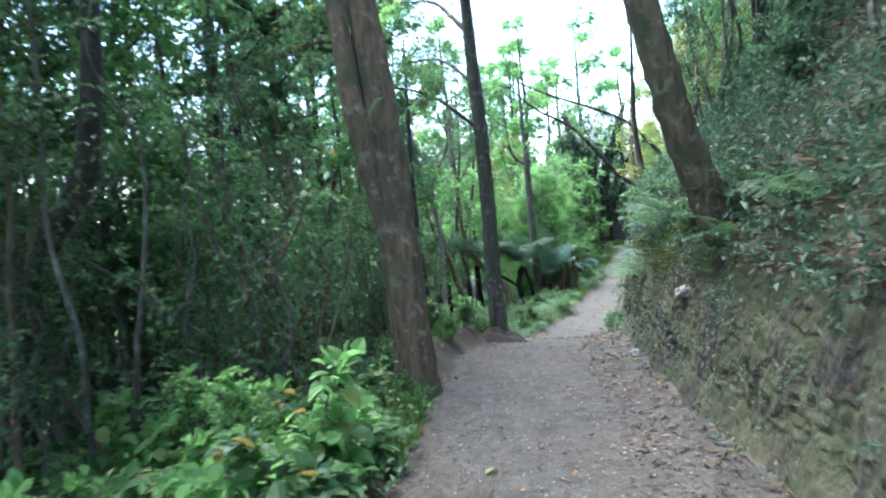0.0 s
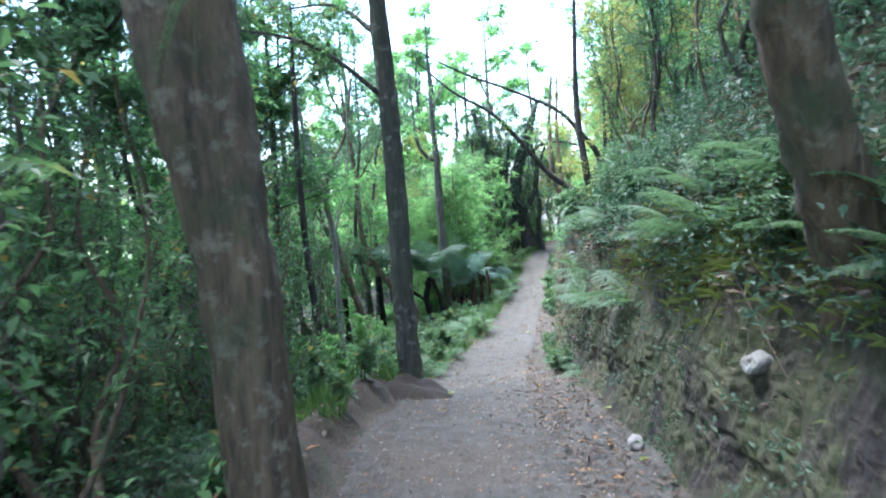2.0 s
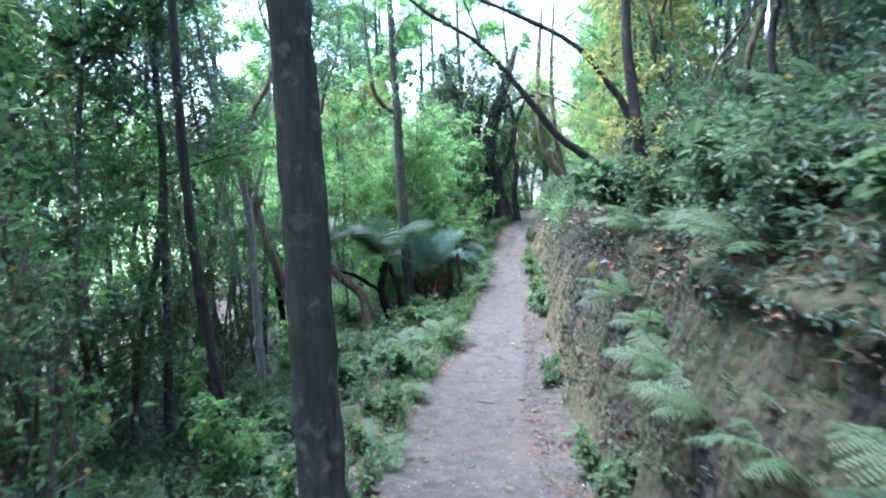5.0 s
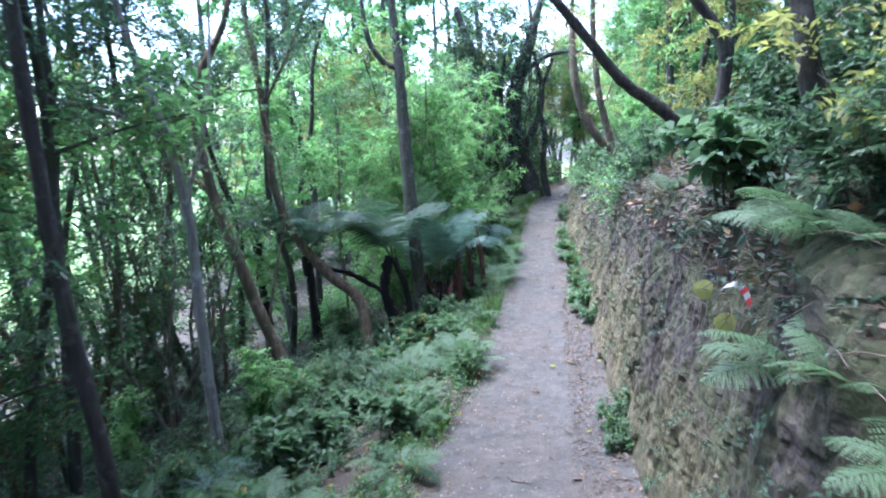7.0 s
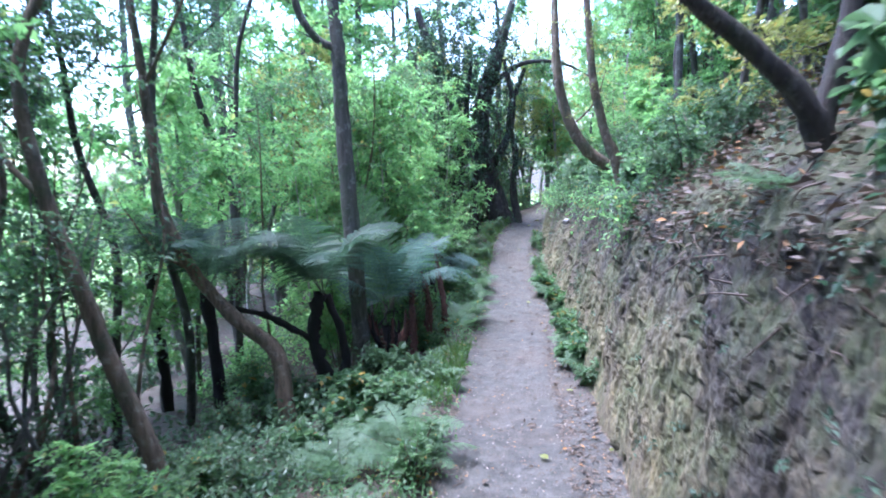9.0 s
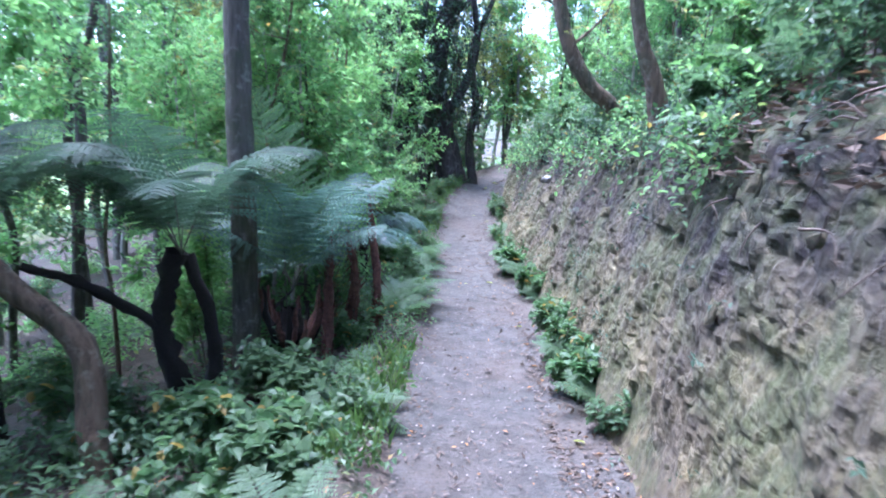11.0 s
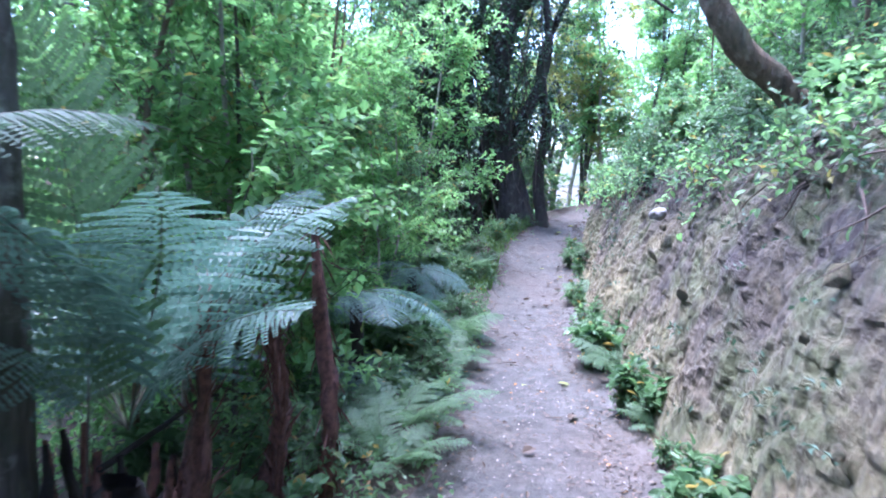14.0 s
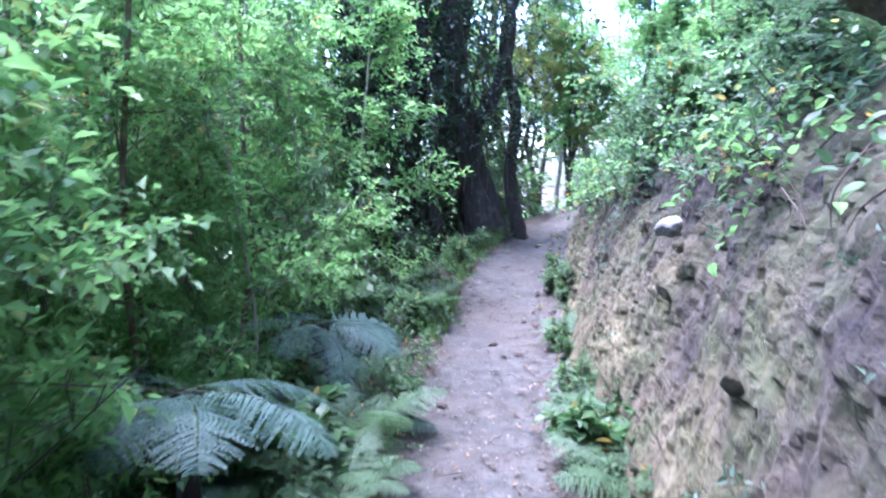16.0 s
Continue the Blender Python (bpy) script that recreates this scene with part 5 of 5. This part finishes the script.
def on_path(n, lo=0.0, hi=1.0, power=1.0, y0=1.5, y1=29.0):
    y = kr.uniform(y0, y1, n)
    q = lo + (hi - lo) * kr.random(n) ** power
    x = np.interp(y, YS, LEFT) + (np.interp(y, YS, RIGHT) - np.interp(y, YS, LEFT)) * q
    z = path_z(y) - 0.035 * np.sin(np.pi * np.clip(q, 0, 1)) + 0.03 * np.clip(q - 0.8, 0, 0.3) * 5 + 0.016
    return np.stack([x, y, z], -1)


scraps("leaf_litter", np.concatenate([on_path(8000), on_path(4600, 1.05, 0.72, 0.6), on_path(1800, -0.06, 0.15)]), "dead", (0.012, 0.05), "scattered small dead leaves and chips on the path")
scraps("leaf_litter", on_path(3200, 1.10, 0.74, 0.8, 1.0, 20.0) - [0, 0, 0.012], "dead", (0.03, 0.075), "drift of brown dead leaves along the bank's foot")
g = np.stack([kr.uniform(0, 5, 9000) ** 1.2, kr.uniform(1, 29, 9000)], -1)
scraps("leaf_litter", np.stack([np.interp(g[:, 1], YS, LEFT) - 0.1 - g[:, 0], g[:, 1], left_z(g[:, 0] + 0.1, g[:, 1]) + 0.03], -1), "dead", (0.03, 0.10), "brown dead leaves over the forest floor")
scraps("leaf_litter", on_path(9000, 0.0, 1.0, 1.0, 1.0, 8.0) - [0, 0, 0.008], "dead", (0.01, 0.034), "fine brown leaf crumbs strewn over the path", tilt=0.15)
scraps("chips", on_path(3800), "chip", (0.008, 0.028), "pale chips and leaf scraps trodden into the path", 0.7)
vb, yb = kr.uniform(0.1, 0.98, 350), kr.uniform(1, 12, 350)
ob_, rb_ = right_rise(vb, yb)
scraps("leaf_litter", np.stack([np.interp(yb, YS, RIGHT) + ob_ - 0.03, yb, path_z(yb) + rb_ + 0.02], -1), "dead", (0.015, 0.05), "dead leaves stuck to the dark bank", tilt=0.9)
vv, yv = kr.uniform(0.9, 3.6, 2600), kr.uniform(1, 29, 2600)
o, r = right_rise(vv, yv)
scraps("leaf_litter", np.stack([np.interp(yv, YS, RIGHT) + o, yv, path_z(yv) + r + 0.05], -1), "dead", (0.03, 0.11), "dead leaves caught on the slope above the bank", tilt=0.5)

vv, yv = 0.8 + 1.8 * kr.random(9000) ** 1.2, kr.uniform(1.5, 17.5, 9000)
o, r = right_rise(vv, yv)
scraps("leaf_litter", np.stack([np.interp(yv, YS, RIGHT) + o - 0.03, yv, path_z(yv) + r + 0.03], -1), "dead", (0.03, 0.1), "thick brown leaf litter and twigs over the bank's top", tilt=0.7)

# ground cover of small leaves beside the path and over the bank's upper edge
n = 5200
y, uu = kr.uniform(1.5, 29, n), 0.03 + kr.random(n) ** 1.5 * 2.4
base = np.stack([np.interp(y, YS, LEFT) - uu, y, left_z(uu, y)], -1)
base = base[(y < 4.8) | (y > 9.2) | (uu > 0.8)]
n = len(base)
lv, tw = sprays(kr, base, kr.normal(0, 0.6, (n, 3)) + [0, 0, 0.9], 0.22, 6, 0.05, 0.6, False, 0.4)
tagged(new("ground_cover", mesh_np("ground_cover", *lv, MAT["leaf"])), "low green ground cover of small leaves beside the path", "ground cover", kind="stuff")
n = 3800
y, q = kr.uniform(1.5, 29, n), 0.86 + kr.random(n) ** 1.3 * 2.3
o, r = right_rise(q, y)
base = np.stack([np.interp(y, YS, RIGHT) + o - 0.04, y, path_z(y) + r], -1)
base = base[(y < 9.5) | (y > 17) | (kr.random(n) < 0.2)]
n = len(base)
lv, tw = sprays(kr, base, kr.normal(0, 0.6, (n, 3)) + [-0.6, 0, 0.5], 0.26, 7, 0.055, 0.55, False, 0.4)
tagged(new("ground_cover", mesh_np("ground_cover", *lv, MAT["darkfern"])), "green creeping leaves over the bank's upper edge", "ground cover", kind="stuff")
n = 420
y = np.concatenate([kr.uniform(1.5, 12, 260), kr.uniform(12, 29, 160)])
q = kr.uniform(0.08, 0.95, n)
o, r = right_rise(q, y)
base = np.stack([np.interp(y, YS, RIGHT) + o - 0.06, y, path_z(y) + r], -1)
lv, tw = sprays(kr, base, kr.normal(0, 0.5, (n, 3)) + [-0.7, 0, 0.2], 0.15, 6, 0.04, 0.5, False, 0.4)
tagged(new("ground_cover", mesh_np("ground_cover", *lv, MAT["darkfern"])), "small green plants clinging to the bank's face", "ground cover", kind="stuff")
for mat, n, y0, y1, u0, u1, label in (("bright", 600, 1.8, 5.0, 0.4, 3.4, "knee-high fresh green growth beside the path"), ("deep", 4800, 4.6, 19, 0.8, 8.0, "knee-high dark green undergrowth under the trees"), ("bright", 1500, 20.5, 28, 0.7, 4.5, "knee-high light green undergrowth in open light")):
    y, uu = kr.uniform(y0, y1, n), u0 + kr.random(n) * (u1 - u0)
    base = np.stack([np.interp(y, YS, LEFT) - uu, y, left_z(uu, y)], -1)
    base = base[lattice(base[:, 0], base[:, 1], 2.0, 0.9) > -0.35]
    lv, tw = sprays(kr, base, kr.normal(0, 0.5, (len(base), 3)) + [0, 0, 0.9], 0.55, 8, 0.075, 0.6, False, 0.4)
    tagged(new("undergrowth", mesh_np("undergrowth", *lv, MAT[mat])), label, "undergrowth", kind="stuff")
n = 4200
y, q = kr.uniform(1.0, 13, n), 1.05 + 3.2 * kr.random(n)
o, r = right_rise(q, y)
base = np.stack([np.interp(y, YS, RIGHT) + o, y, path_z(y) + r], -1)
base = base[lattice(base[:, 0], base[:, 1], base[:, 2], 0.7) > -0.4]
lv, tw = sprays(kr, base, kr.normal(0, 0.6, (len(base), 3)) + [-0.7, 0, 0.6], 0.42, 8, 0.065, 0.5, False, 0.4)
tagged(new("undergrowth", mesh_np("undergrowth", *lv, MAT["darkfern"])), "dark leafy growth over the steep slope", "undergrowth", kind="stuff")
# yellowish grass hanging over the near bank
n = 1500
y = np.concatenate([kr.normal(5.5, 0.3, 900), kr.normal(6.8, 0.3, 400), kr.normal(4.3, 0.2, 200)])
q = np.clip(kr.normal(1.0, 0.14, n), 0.4, 1.3)
o, r = right_rise(q, y)
base = np.stack([np.interp(y, YS, RIGHT) + o - 0.02, y, path_z(y) + r], -1)
ln = kr.uniform(0.05, 0.13, n)
tagged(new("grass", mesh_np("grass", *blades(base, kr.normal(0, 0.5, (n, 3)) + [-0.6, 0, 0.5], kr.normal(0, 0.3, (n, 3)) + [0, 0, 1], ln, 0.0035, False, 0.1, 0.45), MAT["tuft"])), "yellow-green grass tufts hanging over the bank", "grass", kind="stuff")
for mat, n, size, label in (("leaf", 2300, 0.055, "glossy green creeper leaves spilling over the bank"), ("bright", 900, 0.066, "light green creeper leaves, lit tone in the colour, over the bank's edge")):
    y, q = kr.uniform(17.0, 28.5, n), 0.82 + kr.random(n) ** 1.5 * 2.8
    o, r = right_rise(q, y)
    base = np.stack([np.interp(y, YS, RIGHT) + o - 0.06, y, path_z(y) + r], -1)
    base = base[lattice(base[:, 0] * 1.5, base[:, 1], base[:, 2], 0.6) > -0.12]
    lv, tw = sprays(kr, base, kr.normal(0, 0.7, (len(base), 3)) + [-0.6, 0, 0.35], 0.36, 6, size, 0.62, True, 0.2)
    tagged(new("creeper", mesh_np("creeper", *lv, MAT[mat])), label, "creeper", kind="stuff")
    tagged(new("creeper_stems", mesh_np("creeper_stems", *tw, MAT["twig"])), "thin brown creeper stems on the bank's edge", "stems", kind="stuff")
# moss and grass wisps
n = 7000
y, uu = kr.uniform(3, 29, n), kr.uniform(-0.02, 0.45, n)
base = np.stack([np.interp(y, YS, LEFT) - uu, y, left_z(np.clip(uu, 0, 9), y)], -1)
keep = lattice(base[:, 0], base[:, 1], 0.0, 1.1) > 0.28
base = base[keep]
n = len(base)
ln = kr.uniform(0.06, 0.2, n)
tagged(new("grass", mesh_np("grass", *blades(base, kr.normal(0, 0.45, (n, 3)) + [0, 0, 1], kr.normal(0, 1, (n, 3)), ln, ln * 0.05, False, 0.1, 0.3), MAT["grass"])), "thin green grass tufts along the path's edge", "grass", kind="stuff")

# roots hanging out of the dark soil
chunks = []
for i in range(420):
    y = kr.uniform(5, 27) if i % 3 else kr.uniform(9, 19)
    p = bank_point(kr.uniform(0.72, 1.25), y) + [-0.07, 0, 0]
    ln = kr.uniform(0.12, 0.55)
    d = np.array([kr.uniform(-0.25, -0.02), kr.normal(0, 0.5), kr.uniform(-1.0, 0.1)]) * ln
    chunks.append(tube(spline([p, p + d * 0.5 + kr.normal(0, 0.03, 3), p + d], 4), (kr.uniform(0.0025, 0.007), 0.0012), 4))
tagged(new("root", mesh_np("root", *join(chunks), MAT["root"], True)), "thin bare roots hanging from the bank's dark soil", "roots", kind="stuff")

# clods and stones in the cut face
bm = bmesh.new()
bmesh.ops.create_icosphere(bm, subdivisions=1, radius=1.0)
ico = np.array([v.co[:] for v in bm.verts])
ico_f = np.array([[v.index for v in f.verts] for f in bm.faces])
bm.free()
lumps = [mesh_np("clod", ico * (1 + 0.42 * kr.uniform(-1, 1, (len(ico), 1))) * [0.45, 1, 0.8], ico_f, MAT[m], False) for m in ("clay", "clay", "clay", "clay", "clay")]
for me in lumps:
    me.attributes.new("rise", "FLOAT", "POINT")
    me.attributes.new("earthy", "FLOAT", "POINT").data.foreach_set("value", np.full(len(ico), 0.6, np.float32))
for i in range(150):
    y = kr.uniform(13, 27.5)
    p = bank_point(kr.uniform(0.06, 0.86), y)
    s = 0.018 + 0.045 * kr.random() ** 2.0
    c = part("clod", lumps[int(kr.integers(len(lumps)))], bank)
    c.matrix_basis = Matrix.Translation(p + [0.0 + kr.uniform(-0.04, 0.04), 0, 0]) @ Euler((kr.uniform(0, 6), kr.normal(0, 0.2), kr.normal(0, 0.2))).to_matrix().to_4x4() @ Matrix.Diagonal((s, s * kr.uniform(0.7, 1.5), s, 1))
bm = bmesh.new()
bmesh.ops.create_icosphere(bm, subdivisions=3, radius=1.0)
ball = np.array([v.co[:] for v in bm.verts])
ball_f = np.array([[v.index for v in f.verts] for f in bm.faces])
bm.free()
ball = ball * (1 + 0.42 * lattice(*ball.T, 0.75) + 0.12 * lattice(*(ball.T + 5), 0.3))[:, None] * [0.8, 1.05, 0.62]
pale = mesh_np("stone", ball, ball_f, MAT["palestone"], False)
for x, y, z, s in ((6.24, 22.23, 0.08, 0.075), (6.5, 21.4, 0.24, 0.04), (2.29, 4.79, 0.44, 0.07), (2.12, 5.83, -0.23, 0.055)):
    c = new("stone", pale)
    c.matrix_basis = Matrix.Translation((x, y, z)) @ Euler((0.4, 0.3, y)).to_matrix().to_4x4() @ Matrix.Scale(s, 4)
    tagged(c, "pale angular stone set in the clay bank", "stone", "pale stones")

# sticks on the path
for i in range(26):
    p = on_path(1, 0.02, 1.0)[0]
    a, ln = kr.uniform(0, 6.28), kr.uniform(0.08, 0.35)
    d = np.array([np.cos(a), np.sin(a), 0]) * ln
    pts = spline([-d / 2, kr.normal(0, 0.02, 3) * [1, 1, 0.1], d / 2], 4)
    st = new("stick", mesh_np("stick", *tube(pts, (0.006, 0.004, 0.002), 6, kr), MAT["twig"], True))
    st.location = p + [0, 0, 0.004]
    tagged(st, "short dry brown stick lying on the path", "stick", "sticks on the path")

# single fallen leaves
leaf_meshes = []
for i in range(4):
    v, f = blades(np.zeros((1, 3)), np.array([[1.0, 0, 0]]), np.array([[0, 0, 1.0]]), np.array([0.09]), np.array([0.05]), True, 0.2, -0.08)
    leaf_meshes.append(mesh_np("fallen_leaf", v, f, MAT["dead"] if i < 3 else MAT["yellow"]))
for i in range(90):
    p = on_path(1, 0.03, 1.05, 0.7)[0]
    c = new("fallen_leaf", leaf_meshes[i % 4])
    c.matrix_basis = Matrix.Translation(p + [0, 0, 0.006]) @ Matrix.Rotation(kr.uniform(0, 6.28), 4, "Z") @ Matrix.Rotation(kr.normal(0, 0.25), 4, "X") @ Matrix.Scale(kr.uniform(0.6, 1.3), 4)
    tagged(c, "curled brown fallen leaf on the path" if i % 4 < 3 else "yellowish fallen leaf on the path", "fallen leaf", "fallen leaves")

# the plant on the bank with a scrap of barrier tape
pl = thing("round_leaved_plant", (3.69, 11.75, 0.2), "plant with round pale yellow-green leaves growing from the bank", "plant")
for (x, y, z), ln in (((3.51, 12.0, 0.43), 0.115), ((3.49, 11.72, 0.30), 0.12), ((3.53, 11.62, 0.12), 0.085)):
    c0 = np.array((x, y, z)) - np.array(pl.location)
    ang = np.linspace(0, 2 * np.pi, 14, endpoint=False)
    rr = ln * 0.5 * (1 + 0.06 * np.sin(ang * 3 + x * 9) + 0.05 * np.sin(ang * 5))
    s1, s2 = unit(np.array([0.7, -0.7, 0.1])), unit(np.array([0.1, 0.2, 1.0]))
    nn = np.cross(s1, s2)
    rim = c0 + np.cos(ang)[:, None] * rr[:, None] * s1 + np.sin(ang)[:, None] * rr[:, None] * s2 + nn * (0.02 * np.cos(2 * ang))[:, None]
    v = np.concatenate([rim, [c0 - nn * 0.012]])
    part("leaf", mesh_np("leaf", v, np.array([(k, (k + 1) % 14, 14) for k in range(14)]), MAT["yellow"], True), pl)
    part("stem", mesh_np("stem", *tube(spline([(0.05, 0.02, 0.0), c0 * 0.5 + [0.06, 0, 0.08], c0], 5), (0.005, 0.003), 5), MAT["stalk"], True), pl)
tape_line = spline([(3.42, 11.72, 0.44), (3.44, 11.66, 0.51), (3.47, 11.6, 0.54), (3.50, 11.56, 0.51), (3.52, 11.54, 0.44)], 5)
tape = thing("barrier_tape", tuple(tape_line[0]), "crumpled scrap of red and white barrier tape on the bank", "tape")
for i in range(0, len(tape_line) - 1, 2):
    a, b2 = tape_line[i] - tape_line[0], tape_line[min(i + 2, len(tape_line) - 1)] - tape_line[0]
    w = np.array([0.009, -0.009, 0.013]) * (1 + 0.3 * np.sin(i))
    hgt = np.array([-0.003, -0.002, 0.002])
    v = np.array([a - w, a + w, b2 + w, b2 - w, a - w + hgt, a + w + hgt, b2 + w + hgt, b2 - w + hgt])
    f = np.array([(0, 1, 2, 3), (7, 6, 5, 4), (0, 4, 5, 1), (1, 5, 6, 2), (2, 6, 7, 3), (3, 7, 4, 0)])
    part("stripe", mesh_np("stripe", v, f, MAT["red" if i >= 12 and (i // 2) % 2 else "white"]), tape)

# the earth mound at the foot of the straight tree
ga, gr = np.meshgrid(np.linspace(0, 2 * np.pi, 40), np.linspace(0, 1, 14))
mx, my = 0.95 + 0.52 * gr * np.cos(ga), 8.6 + 0.75 * gr * np.sin(ga)
mz = path_z(my) - 0.12 + 0.27 * np.cos(gr * np.pi / 2) ** 1.2 + 0.10 * lattice(mx, my, 3.0, 0.13) * (1 - gr)
mound = sheet("earth_mound", np.stack([mx, my, mz], -1), MAT["earth"], {})
tagged(mound, "small bare brown earth mound round a tree's foot", "mound")
